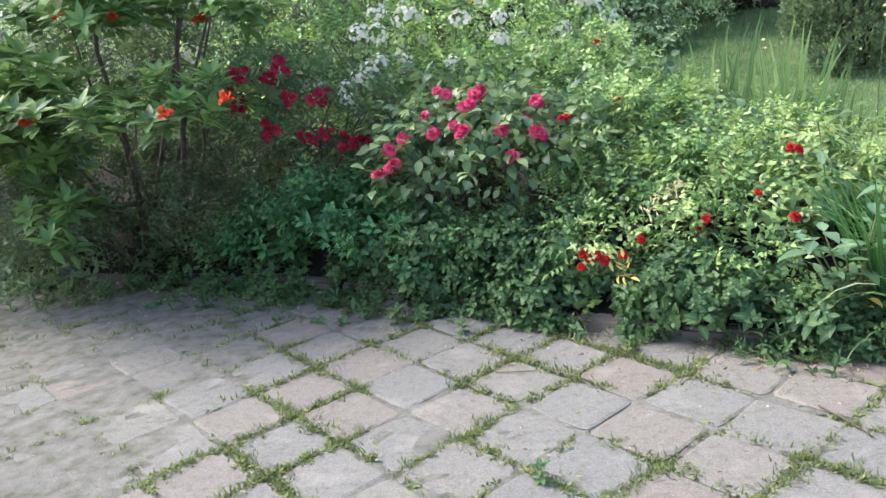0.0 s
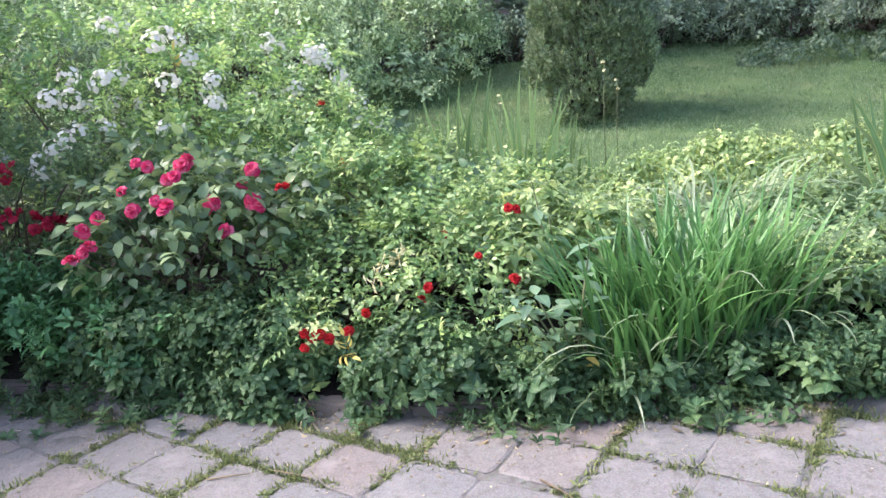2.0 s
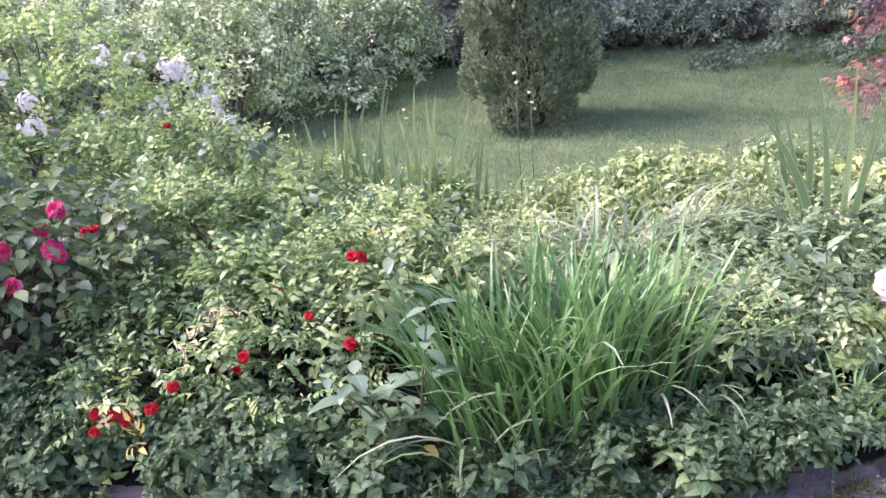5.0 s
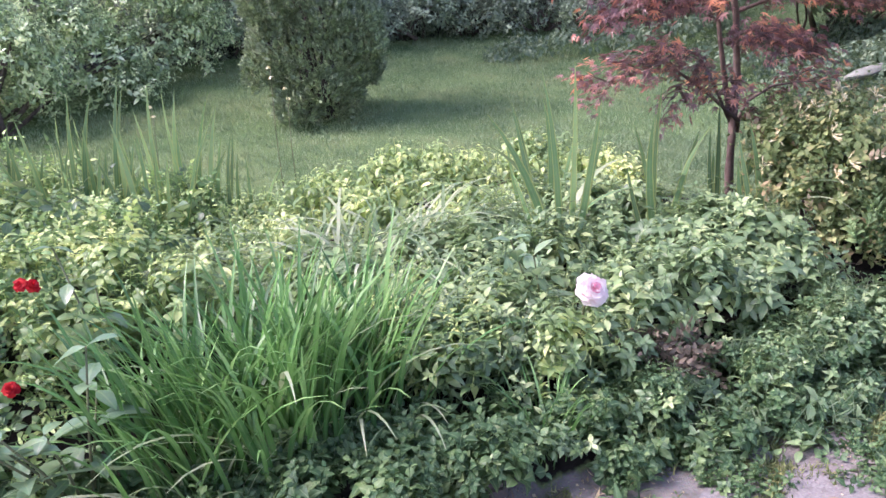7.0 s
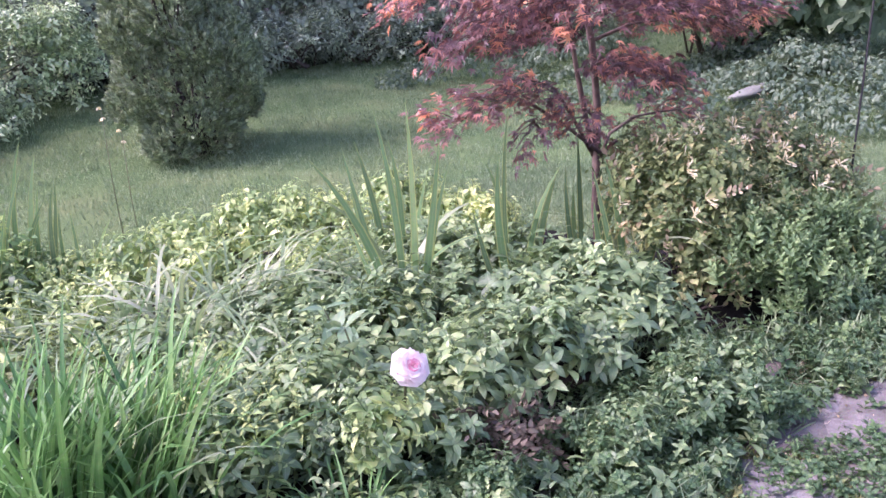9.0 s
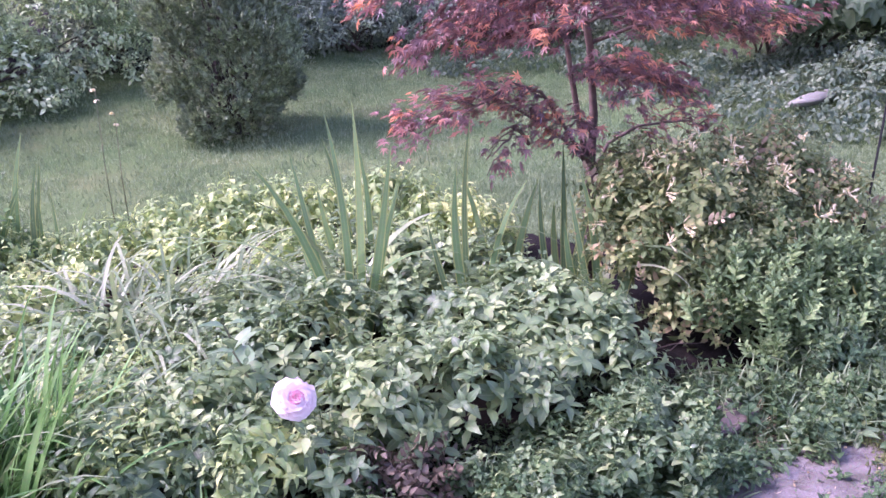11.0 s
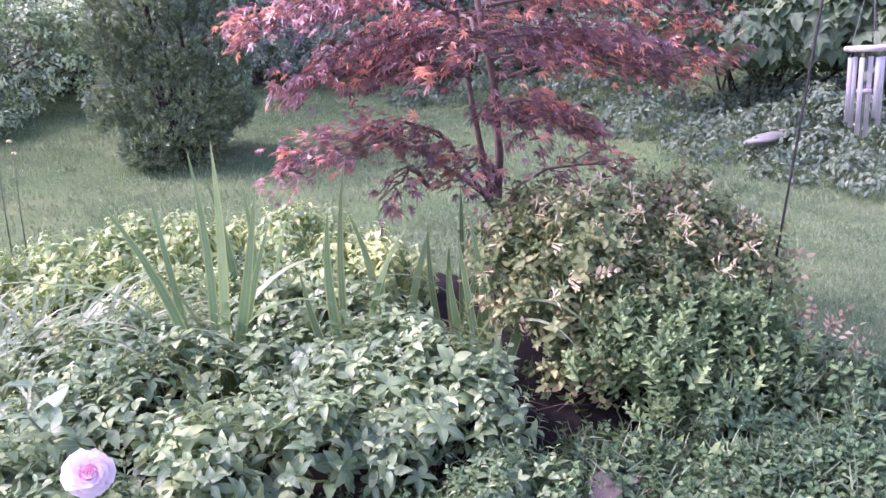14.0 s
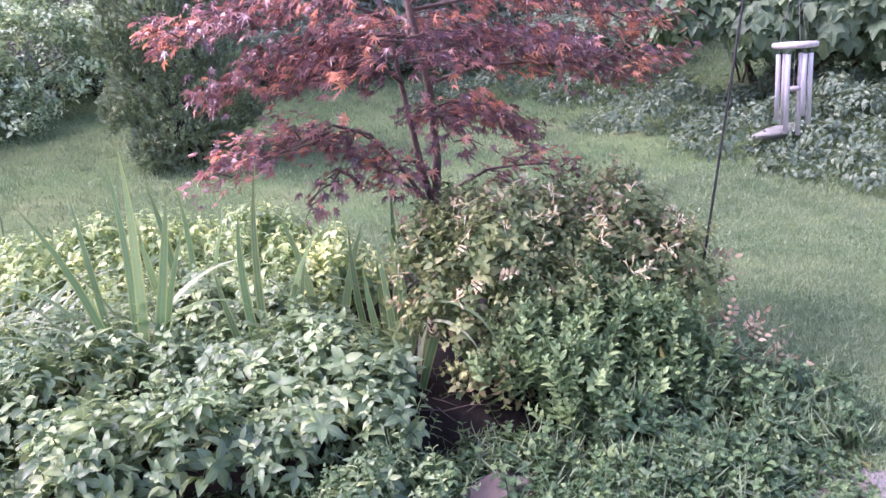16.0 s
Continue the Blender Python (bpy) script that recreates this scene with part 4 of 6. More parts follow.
pale_lumps = [(0.75, 4.3, 0.62, 0.45, 0.45, 0.3), (0.75, 3.75, 0.36, 0.35, 0.3, 0.27), (1.15, 3.75, 0.42, 0.4, 0.35, 0.28), (1.35, 4.3, 0.42, 0.5, 0.5, 0.26), (1.15, 3.4, 0.3, 0.35, 0.3, 0.26), (0.55, 3.55, 0.25, 0.2, 0.2, 0.2), (1.5, 4.9, 0.34, 0.5, 0.45, 0.22), (0.8, 4.75, 0.75, 0.4, 0.4, 0.35), (2.0, 5.2, 0.32, 0.4, 0.25, 0.28), (1.6, 5.3, 0.4, 0.3, 0.25, 0.32)]
pale_shrub = bush("variegated_shrub", "low spreading shrub with pale variegated leaves and red blooms", "shrub", (1.0, 3.9, gz(1.0, 3.9)), pale_lumps, PALE_SPRIGS[:2] + RAMBLER_SPRIGS + ROSE_SPRIGS[:3], PALE, 2500, 0.3, 290, (0.9, 3.0), "leaf_spray", 0.35, 18, wild=0.5, low=-0.5, extra=((BIGROSE_SPRIGS, ROSE, 130), (ROSE_SPRIGS + RAMBLER_SPRIGS[:2], ROSE, 500), (ROSE_SPRIGS, MULTI, 500)), rough=0.17, scale=(0.55, 1.15), lie=True)
on_plant(pale_shrub, "red_bloom", RED_BLOOMS, [(0.49, 3.3, 0.33), (0.52, 3.3, 0.31), (0.55, 3.29, 0.32), (0.58, 3.28, 0.30), (0.48, 3.28, 0.28), (0.66, 3.3, 0.31), (0.74, 3.3, 0.37), (0.95, 3.2, 0.42), (0.98, 3.2, 0.46), (1.12, 3.45, 0.60), (1.21, 3.25, 0.54), (1.40, 3.4, 0.68), (1.43, 3.4, 0.67), (1.32, 3.15, 0.45)], rng, "small red rose bloom", s=(0.75, 1.1))
on_plant(pale_shrub, "cream_flower", CREAM_CLUSTERS, [(0.85, 3.42, 0.52), (0.88, 3.42, 0.53), (0.91, 3.4, 0.55), (0.82, 3.4, 0.48), (0.95, 3.45, 0.56), (0.79, 3.38, 0.46)], rng, "cream honeysuckle flower")

sunny_lumps = [(1.45, 3.95, 0.46, 0.36, 0.3, 0.22), (1.8, 3.6, 0.36, 0.28, 0.22, 0.2), (1.2, 4.5, 0.56, 0.4, 0.3, 0.24), (1.75, 4.3, 0.4, 0.35, 0.3, 0.2), (1.5, 3.5, 0.4, 0.2, 0.16, 0.18)]
bush("yellow_leaf_shrub", "leafy shrub with bright yellow-green leaves behind the daylilies", "shrub", (1.6, 4.0, gz(1.6, 4.0)), sunny_lumps, MOUND_SPRIGS + DROOP_SPRIGS[:2], YELLOWGREEN, 620, 0.9, 200, (1.6, 3.3), "leaf_spray", 0.35, 10, wild=0.5, low=-0.4, rough=0.14, scale=(0.55, 1.1))

creep_lumps = [(-0.05, 3.74, 0.28, 0.24, 0.1, 0.18), (-0.28, 3.88, 0.22, 0.22, 0.1, 0.16), (0.15, 3.62, 0.28, 0.2, 0.1, 0.16), (0.35, 3.5, 0.2, 0.2, 0.1, 0.15), (0.85, 3.12, 0.03, 0.15, 0.06, 0.09), (0.15, 3.5, 0.02, 0.2, 0.1, 0.1), (0.75, 3.1, 0.02, 0.22, 0.1, 0.1), (1.2, 2.88, 0.02, 0.25, 0.12, 0.1), (1.62, 2.72, 0.02, 0.25, 0.12, 0.09), (2.05, 2.58, 0.02, 0.3, 0.12, 0.1), (0.0, 3.72, 0.08, 0.35, 0.16, 0.14), (0.45, 3.42, 0.1, 0.35, 0.15, 0.14), (0.95, 3.15, 0.12, 0.35, 0.16, 0.16), (1.35, 2.95, 0.06, 0.3, 0.16, 0.13), (1.8, 2.8, 0.04, 0.35, 0.13, 0.1), (2.4, 2.56, 0.05, 0.35, 0.2, 0.13), (2.85, 2.48, 0.03, 0.35, 0.16, 0.1), (-0.6, 4.1, 0.05, 0.4, 0.12, 0.1), (1.3, 2.78, 0.0, 0.22, 0.12, 0.08), (1.55, 2.68, 0.0, 0.2, 0.1, 0.07), (1.95, 2.52, 0.0, 0.25, 0.1, 0.08), (2.3, 2.42, 0.0, 0.22, 0.1, 0.07), (2.6, 2.4, 0.0, 0.2, 0.08, 0.06), (1.05, 3.0, 0.08, 0.2, 0.1, 0.12), (2.55, 2.5, 0.04, 0.28, 0.12, 0.12)]
creeper = bush("creeping_ground_cover", "creeping green ground cover spilling over the kerb", "ground cover", (1.0, 3.15, gz(1.0, 3.15)), creep_lumps, CREEP_SPRIGS, CREEP, 2400, 0.7, 290, (1.2, 2.7), "leaf_spray", 0.6, 0, wild=0.6, low=-0.2, buds=3, scale=(0.6, 1.5))


def broad_leaf_plant(name, label, base, height, count, leaf, seed, yellow=0, lean=(-0.25, -0.25), tilt=(72, 118)):
    """Stems with large stalked leaves that hang outwards, each a part."""
    r = random.Random(seed)
    ob = thing(name, base, label, "plant")
    shapes = [p.mesh("leaf", BIG) for p in (leaf_pattern(leaf * k, leaf * 0.56 * k, 0.22, d, 5, 0.40, 0.0, 0.03) for k, d in ((1.0, 0.3), (0.8, 0.2), (1.1, 0.4)))]
    old = leaf_pattern(leaf * 0.5, leaf * 0.3, 0.2, 0.5, 4).mesh("leaf", YELLOW)
    for k in range(max(2, count // 6)):
        to = Vector((lean[0] + r.uniform(-0.55, 0.45), lean[1] + r.uniform(-0.35, 0.35), 1.0)).normalized()
        top = to * height * r.uniform(0.6, 1.05)
        s = stick([(0, 0, 0), tuple(top * 0.5 + Vector((0, 0, 0.03))), tuple(top)], 0.005, 0.003, 5)
        part("stem", array_mesh("stem", s.v, s.f, STEM), ob)
        a = r.uniform(0, 360)
        for i in range(6):
            u = (0.55, 0.55, 0.8, 0.8, 1.0, 1.0)[i]
            a += 180 if i % 2 else 90 + r.uniform(-20, 20)
            size = r.uniform(0.75, 1.1) * (1.0 if i < 4 else 0.8)
            part("leaf", shapes[r.randrange(3)], ob, m=turn(0, 0, a + r.uniform(-15, 15), tuple(top * u)) @ turn(-r.uniform(*tilt), 0, 0, s=size) @ turn(0, 0, 180))
    for i in range(yellow):
        part("leaf", old, ob, "yellowed leaf", m=turn(0, 0, r.uniform(0, 360), (r.uniform(-0.05, 0.08), -0.1, 0.1 + 0.04 * i)) @ turn(-85, 0, 0) @ turn(0, 0, 180))
    return ob


broad_leaf_plant("broad_leaf_plant", "young plant with large broad glossy green leaves", (1.45, 2.92, gz(1.45, 2.92)), 0.54, 36, 0.125, 3, 2, (-0.18, -0.2), (50, 100))
broad_leaf_plant("broad_leaf_plant", "young plant with large broad glossy green leaves", (1.62, 3.45, gz(1.62, 3.45)), 0.66, 14, 0.11, 5)


def blade_clump(name, label, base, count, length, width, mat, spread, lean, arch, seed, singles=300, aim=0.0, category="grass clump", rows=7, part_name="blade"):
    """A clump of strap leaves; the first ones are parts, the rest joined."""
    r = random.Random(seed)
    g = np.random.default_rng(seed)
    ob = thing(name, base, label, category)
    shapes = [blade(length * r.uniform(0.7, 1.1), width * r.uniform(0.8, 1.1), r.uniform(*lean), r.uniform(*arch), rows, r.uniform(-1.2, 1.2)) for _ in range(14)]
    shapes = sorted(shapes, key=lambda p: p.v[-1][2])
    meshes = [p.mesh(part_name, mat) for p in shapes]
    rest = []
    for i in range(count):
        x, y = g.normal(0, spread[0]), g.normal(0, spread[1])
        x, y = np.clip(x, -1.7 * spread[0], 1.7 * spread[0]), np.clip(y, -1.7 * spread[1], 1.7 * spread[1])
        a = math.degrees(math.atan2(y + g.normal(0, spread[1] * 0.8), x + g.normal(0, spread[0] * 0.8))) - 90 + g.normal(0, 25) if g.random() > aim else g.uniform(0, 360)
        k = int(np.clip(g.integers(0, 14), 0, 13))
        m = turn(g.normal(0, 4), g.normal(0, 4), a, (x, y, gz(base[0] + x, base[1] + y) - base[2] - 0.01), g.uniform(0.75, 1.15))
        if i < singles:
            part(part_name, meshes[k], ob, m=m)
        else:
            rest.append(shapes[k].moved(m))
    if rest:
        j = joined(rest)
        part("foliage", j.mesh("foliage", mat), ob, kind="stuff")
    return ob


blade_clump("daylily_clump", "dense clump of long bright green daylily leaves", (2.0, 2.98, gz(2.0, 2.98)), 600, 0.58, 0.0175, BLADE, (0.25, 0.12), (2, 24), (8, 95), 21, aim=0.3)
# Same daylily in the pale blade colour, standing for sheen on bent leaves.
blade_clump("arching_daylily", "daylily leaves arching out of the dense clump, coloured pale for their sheen", (2.08, 2.92, gz(2.08, 2.92)), 44, 0.56, 0.016, PALEBLADE, (0.24, 0.10), (14, 40), (60, 125), 27)
blade_clump("drooping_daylily", "pale daylily leaves drooping over the kerb", (1.70, 2.84, gz(1.70, 2.84)), 30, 0.33, 0.014, PALEBLADE, (0.1, 0.03), (12, 38), (115, 170), 22, rows=10)
blade_clump("drooping_daylily", "pale daylily leaves drooping over the kerb", (2.3, 2.8, gz(2.3, 2.8)), 18, 0.34, 0.012, PALEBLADE, (0.14, 0.04), (15, 40), (110, 160), 23, rows=10)
blade_clump("arching_grass", "pale arching grass between the shrubs", (2.7, 3.95, gz(2.7, 3.95)), 320, 0.78, 0.016, PALEBLADE, (0.32, 0.16), (8, 40), (110, 190), 24, 200, rows=9)
blade_clump("low_grass_tuft", "small grass tuft at the edge of the paving", (2.70, 2.52, gz(2.70, 2.52)), 60, 0.32, 0.008, BLADE, (0.06, 0.04), (4, 30), (20, 80), 25)


def sword_fan(name, label, base, count, length, width, seed, spread, lean=19):
    """Sword leaves standing side by side, the outer ones leaning away."""
    r = random.Random(seed)
    ob = thing(name, base, label, "iris")
    for k in range(count):
        u = (k + 0.5) / count * 2 - 1
        p = sword(length * (1 - 0.35 * abs(u) + r.uniform(-0.12, 0.1)), width * r.uniform(0.75, 1.1), u * lean + r.uniform(-4, 4), u * 20 + r.uniform(-28, 34))
        part("blade", p.mesh("blade", IRIS), ob, m=turn(r.uniform(-7, 7), 0, -25 + r.uniform(-35, 35), (u * spread, r.uniform(-0.03, 0.03), -0.01)))
    return ob


for bx, by, bn, bl, seed in ((1.66, 5.55, 10, 0.98, 41), (1.82, 5.35, 10, 0.95, 47), (1.95, 5.5, 11, 1.05, 42), (2.1, 5.6, 11, 1.04, 43), (2.22, 5.35, 10, 0.9, 48), (2.38, 5.5, 11, 1.0, 44), (2.55, 5.55, 8, 0.98, 45), (2.75, 5.5, 6, 0.7, 46)):
    bx, by = (bx - 0.15) * 0.95, by - 0.3
    sword_fan("back_iris_clump", "tall iris leaves at the back of the bed", (bx, by, gz(bx, by)), bn, bl * 0.95, 0.034, seed, 0.13, 17)
for bx, by, bn, bl, seed in ((3.45, 3.48, 7, 0.95, 31), (3.92, 3.38, 5, 0.82, 32), (4.24, 3.7, 2, 0.76, 33), (4.36, 3.42, 2, 0.70, 37), (4.38, 3.2, 4, 0.66, 34), (3.7, 4.0, 4, 0.78, 35), (4.5, 3.6, 3, 0.68, 36)):
    sword_fan("iris_fan", "upright fan of sword-shaped iris leaves", (bx, by, gz(bx, by)), bn, bl * 1.04, 0.037, seed, 0.06)
r = random.Random(4)
arching = thing("arching_iris_leaf", (4.3, 3.2, gz(4.3, 3.2)), "long pale iris leaves bent over towards the path", "iris")
for k, (ln, lean, arch, a) in enumerate(((0.88, 4, 205, -150), (0.66, 12, 150, 200), (0.62, 10, 140, 100), (0.7, 6, 120, 60), (0.72, 8, 170, -60), (0.6, 20, 150, -20))):
    p = blade(ln, 0.036, lean, arch, 14, 0.4)
    part("blade", p.mesh("blade", PALEBLADE if k != 3 else IRIS), arching, m=turn(0, 0, a, (0.04 * k, 0.02 * k, 0)))

bent = thing("bent_iris_leaf", (3.42, 3.46, gz(3.42, 3.46)), "iris leaves of the tall fan arching over at their tips", "iris")
for k, (ln, lean, arch, a) in enumerate(((1.0, 10, 120, 78), (0.95, 5, 150, 60), (0.85, 14, 110, -80), (0.8, 8, 150, -120), (0.9, 4, 80, 95))):
    part("blade", blade(ln, 0.036, lean, arch, 14, 0.5).mesh("blade", IRIS if k % 2 else PALEBLADE), bent, m=turn(0, 0, a, (0.03 * k - 0.06, 0.02 * k, -0.01)))

# ---- the middle: peony mound, yellow-green shrubs behind ----
mound_lumps = [(3.1, 2.95, 0.20, 0.42, 0.38, 0.22), (3.5, 2.9, 0.22, 0.4, 0.36, 0.18), (3.88, 2.95, 0.22, 0.34, 0.34, 0.2), (4.1, 3.0, 0.2, 0.2, 0.3, 0.2), (4.14, 2.72, 0.08, 0.13, 0.14, 0.12), (3.35, 3.4, 0.26, 0.5, 0.4, 0.18), (3.9, 3.4, 0.25, 0.42, 0.4, 0.17), (3.5, 3.85, 0.24, 0.6, 0.4, 0.18), (2.9, 3.7, 0.2, 0.5, 0.4, 0.18)]
mound = bush("peony_mound", "dense mound of glossy peony leaves with one pale pink bloom", "peony", (3.5, 3.15, gz(3.5, 3.15)), mound_lumps, MOUND_SPRIGS, MOUND, 1900, 0.9, 300, (3.5, 2.3), "leaf_spray", 0.4, 16, STEM, wild=0.55, low=-0.4, stem_r=0.006, rough=0.13, scale=(0.5, 1.0))
light_lumps = [(2.62, 2.92, 0.18, 0.26, 0.3, 0.2), (2.9, 2.72, 0.16, 0.24, 0.16, 0.2), (2.72, 3.25, 0.2, 0.35, 0.3, 0.2), (2.5, 3.6, 0.18, 0.35, 0.35, 0.2)]
bush("pale_leafy_shrub", "low leafy shrub with pale yellowish leaves beside the daylilies", "shrub", (2.65, 3.0, gz(2.65, 3.0)), light_lumps, PALE_SPRIGS, MOUND, 420, 0.7, 200, (2.7, 2.4), "leaf_spray", 0.4, 10, STEM, wild=0.6, low=-0.4, stem_r=0.005, rough=0.12, extra=((PALE_SPRIGS, YELLOWGREEN, 330),))
bloom_thing = part("peony_bloom", None, mound)
bloom_thing.location = Vector((2.99, 2.65, 0.47)) - mound.location
outer, inner = bloom(0.057, 15, 5, 41, 0.4), bloom(0.031, 16, 5, 42, 0.9)
tilted = (Vector((0.05, -0.85, 0.45)).to_track_quat("Z", "Y").to_matrix().to_4x4())
for nm, pt, mt in (("outer_petals", outer, BLUSH), ("inner_petals", inner.moved(turn(at=(0, 0, 0.012))), ROSEPETAL)):
    pt = pt.moved(tilted)
    part(nm, pt.mesh(nm, mt), bloom_thing)
s = stick([(0, 0, 0), (0.01, 0.06, -0.08), (0.03, 0.14, -0.3)], 0.005, 0.005, 5)
part("stem", array_mesh("stem", s.v, s.f, STEM), bloom_thing)
broad_leaf_plant("glossy_leaf_plant", "broad upright glossy leaves rising from the mound", (3.02, 2.98, gz(3.02, 2.98)), 0.46, 18, 0.12, 8, 0, (0.0, -0.1), (25, 75))
withered = bush("withered_foliage", "patch of brown withered leaves under the mound", "dead leaves", (3.25, 2.66, gz(3.25, 2.66)), [(3.17, 2.60, 0.17, 0.13, 0.08, 0.11), (3.3, 2.60, 0.12, 0.1, 0.07, 0.09)], ROSE_SPRIGS, WITHERED, 70, -0.5, 70, (3.2, 2.4), "dry_leaf", 0.5, 4, scale=(0.6, 1.0))

yellow_lumps = [(2.35, 4.75, 0.22, 0.5, 0.4, 0.2), (2.95, 4.95, 0.26, 0.5, 0.4, 0.2), (3.5, 5.0, 0.33, 0.45, 0.36, 0.2), (4.0, 4.75, 0.3, 0.45, 0.4, 0.2), (3.2, 4.45, 0.18, 0.6, 0.35, 0.18), (4.0, 4.25, 0.22, 0.5, 0.35, 0.18), (2.1, 4.2, 0.24, 0.45, 0.4, 0.2), (2.2, 5.3, 0.22, 0.6, 0.4, 0.2), (4.45, 4.35, 0.24, 0.3, 0.35, 0.18)]
yellow_shrub = bush("yellow_green_shrub", "wide low shrub with drooping yellow-green leaves", "shrub", (3.2, 4.7, gz(3.2, 4.7)), yellow_lumps, DROOP_SPRIGS, YELLOWGREEN, 2000, 1.0, 200, (3.0, 4.3), "leaf_spray", 0.3, 20, scale=(0.85, 1.4), wild=0.4, low=-0.4, rough=0.14)

bank_lumps = [(3.35, 2.36, 0.03, 0.28, 0.14, 0.12), (3.65, 2.32, 0.03, 0.26, 0.12, 0.12), (3.92, 2.36, 0.04, 0.24, 0.14, 0.13), (4.15, 2.45, 0.03, 0.2, 0.14, 0.1), (3.05, 2.42, 0.04, 0.25, 0.14, 0.13), (4.1, 2.58, 0.05, 0.3, 0.22, 0.13), (3.7, 2.5, 0.05, 0.4, 0.22, 0.15), (2.75, 2.52, 0.05, 0.35, 0.2, 0.17), (3.25, 2.47, 0.03, 0.35, 0.18, 0.1), (3.95, 2.4, 0.0, 0.3, 0.14, 0.06), (3.5, 2.4, 0.0, 0.3, 0.12, 0.06), (2.4, 2.5, 0.02, 0.3, 0.14, 0.1)]
bush("leafy_edging", "low leafy edging beside the paving stones", "ground cover", (3.7, 2.7, gz(3.7, 2.7)), bank_lumps, MOUND_SPRIGS, MOUND, 300, 0.9, 200, (3.7, 2.2), "leaf_spray", 0.6, 0, scale=(0.4, 0.75), wild=0.7, low=-0.2, buds=4, extra=((CREEP_SPRIGS, CREEP, 900), ([tuft(6, 0.12, 0.005, 3, 40, 60)], GRASS, 60)))

verge_lumps = [(x, y, 0.0, 0.2, 0.12, h) for x, y, h in ((3.0, 2.36, 0.09), (3.2, 2.3, 0.08), (3.4, 2.24, 0.08), (3.45, 2.38, 0.12), (3.62, 2.24, 0.08), (3.68, 2.38, 0.12), (3.82, 2.28, 0.08), (3.95, 2.42, 0.1), (4.02, 2.33, 0.07), (4.15, 2.3, 0.05), (4.55, 2.3, 0.05), (4.75, 2.34, 0.07), (4.8, 2.2, 0.04), (4.98, 2.28, 0.06), (5.18, 2.24, 0.06), (5.35, 2.3, 0.07))]
bush("verge_cover", "small leafy plants spreading from the bed over the paving", "ground cover", (3.6, 2.4, gz(3.6, 2.4)), verge_lumps, CREEP_SPRIGS, CREEP, 900, 0.8, 200, (3.6, 2.1), "leaf_spray", 0.7, 0, scale=(0.55, 1.0), wild=0.6, low=-0.1, buds=3, extra=((MOUND_SPRIGS, MOUND, 110), ([tuft(6, 0.1, 0.005, 3, 50, 60)], GRASS, 260)))

# ---- honeysuckle, stonecrop, maple ----
honey_lumps = [(4.64, 2.98, 0.2, 0.13, 0.16, 0.22), (4.90, 3.22, 0.45, 0.36, 0.33, 0.31), (5.22, 3.15, 0.43, 0.32, 0.32, 0.31), (4.62, 3.15, 0.44, 0.24, 0.26, 0.29), (5.45, 3.0, 0.30, 0.19, 0.22, 0.27), (4.9, 2.98, 0.3, 0.4, 0.14, 0.28)]
honey = bush("honeysuckle_bush", "rounded honeysuckle bush with cream flowers, partly dry", "shrub", (5.0, 3.25, gz(5.0, 3.25)), honey_lumps, HONEY_SPRIGS, HONEY, 1250, 0.6, 280, (5.0, 2.5), "leaf_spray", 0.32, 18, wild=0.6, low=-0.5, extra=((ROSE_SPRIGS, DRY, 70),), scale=(0.7, 1.1))
p, n = spots_on([(*q[:3], *(1.2 * k for k in q[3:])) for q in honey_lumps[1:4]], 170, 5, 0.02, 0.25)
p = p[(n[:, 1] < 0.3)][:40]
on_plant(honey, "cream_flower", CREAM_CLUSTERS, [q for q in p if q[2] > 0.5] + [(4.83, 3.0, 0.75), (4.87, 3.0, 0.75), (4.92, 3.0, 0.74), (5.0, 3.0, 0.52), (4.95, 3.0, 0.5), (5.5, 3.05, 0.66), (5.55, 3.0, 0.62)], rng, "cream honeysuckle flower")
sedum_lumps = [(4.98, 2.78, 0.24, 0.32, 0.15, 0.24), (4.74, 2.8, 0.2, 0.18, 0.13, 0.22), (5.22, 2.74, 0.16, 0.2, 0.15, 0.19), (5.0, 2.64, 0.08, 0.36, 0.13, 0.14)]
bush("stonecrop_clump", "blue-green stonecrop shoots in front of the honeysuckle", "plant", (5.0, 2.85, gz(5.0, 2.85)), sedum_lumps, SEDUM_SPRIGS, SEDUM, 640, 1.6, 280, (5.0, 2.4), "stonecrop_shoot", 0.6, 0, wild=0.3, low=-0.1)
corner = broad_leaf_plant("blue_leaf_plant", "bluish broad leaves with two yellowed ones beside the honeysuckle", (5.34, 2.72, gz(5.34, 2.72)), 0.46, 18, 0.10, 9, 0, (0.0, -0.1), (60, 105))
for dx, dz in ((-0.24, 0.28), (-0.17, 0.29)):
    p = leaf_pattern(0.05, 0.035, 0.2, 0.3, 4)
    part("leaf", p.mesh("leaf", YELLOW), corner, "yellowed leaf", m=turn(-40, 0, 30, (dx, -0.12, dz)))
weed_lumps = [(4.45, 2.72, 0.02, 0.12, 0.08, 0.06), (5.15, 2.58, 0.02, 0.5, 0.2, 0.12), (4.75, 2.45, 0.0, 0.45, 0.16, 0.06), (5.5, 2.55, 0.05, 0.25, 0.25, 0.18), (5.2, 2.3, 0.0, 0.45, 0.2, 0.05), (4.7, 2.58, 0.02, 0.22, 0.12, 0.08), (4.9, 2.35, 0.0, 0.3, 0.14, 0.05)]
bush("weed_patch", "straggling green weeds where the paving meets the grass", "weeds", (5.1, 2.6, gz(5.1, 2.6)), weed_lumps, CREEP_SPRIGS, CREEP, 480, 0.9, 140, (5.0, 2.2), "weed_shoot", 0.6, 0, wild=0.6, low=-0.1, extra=((([tuft(6, 0.09, 0.005, 3, 55, 60)]), GRASS, 520),))

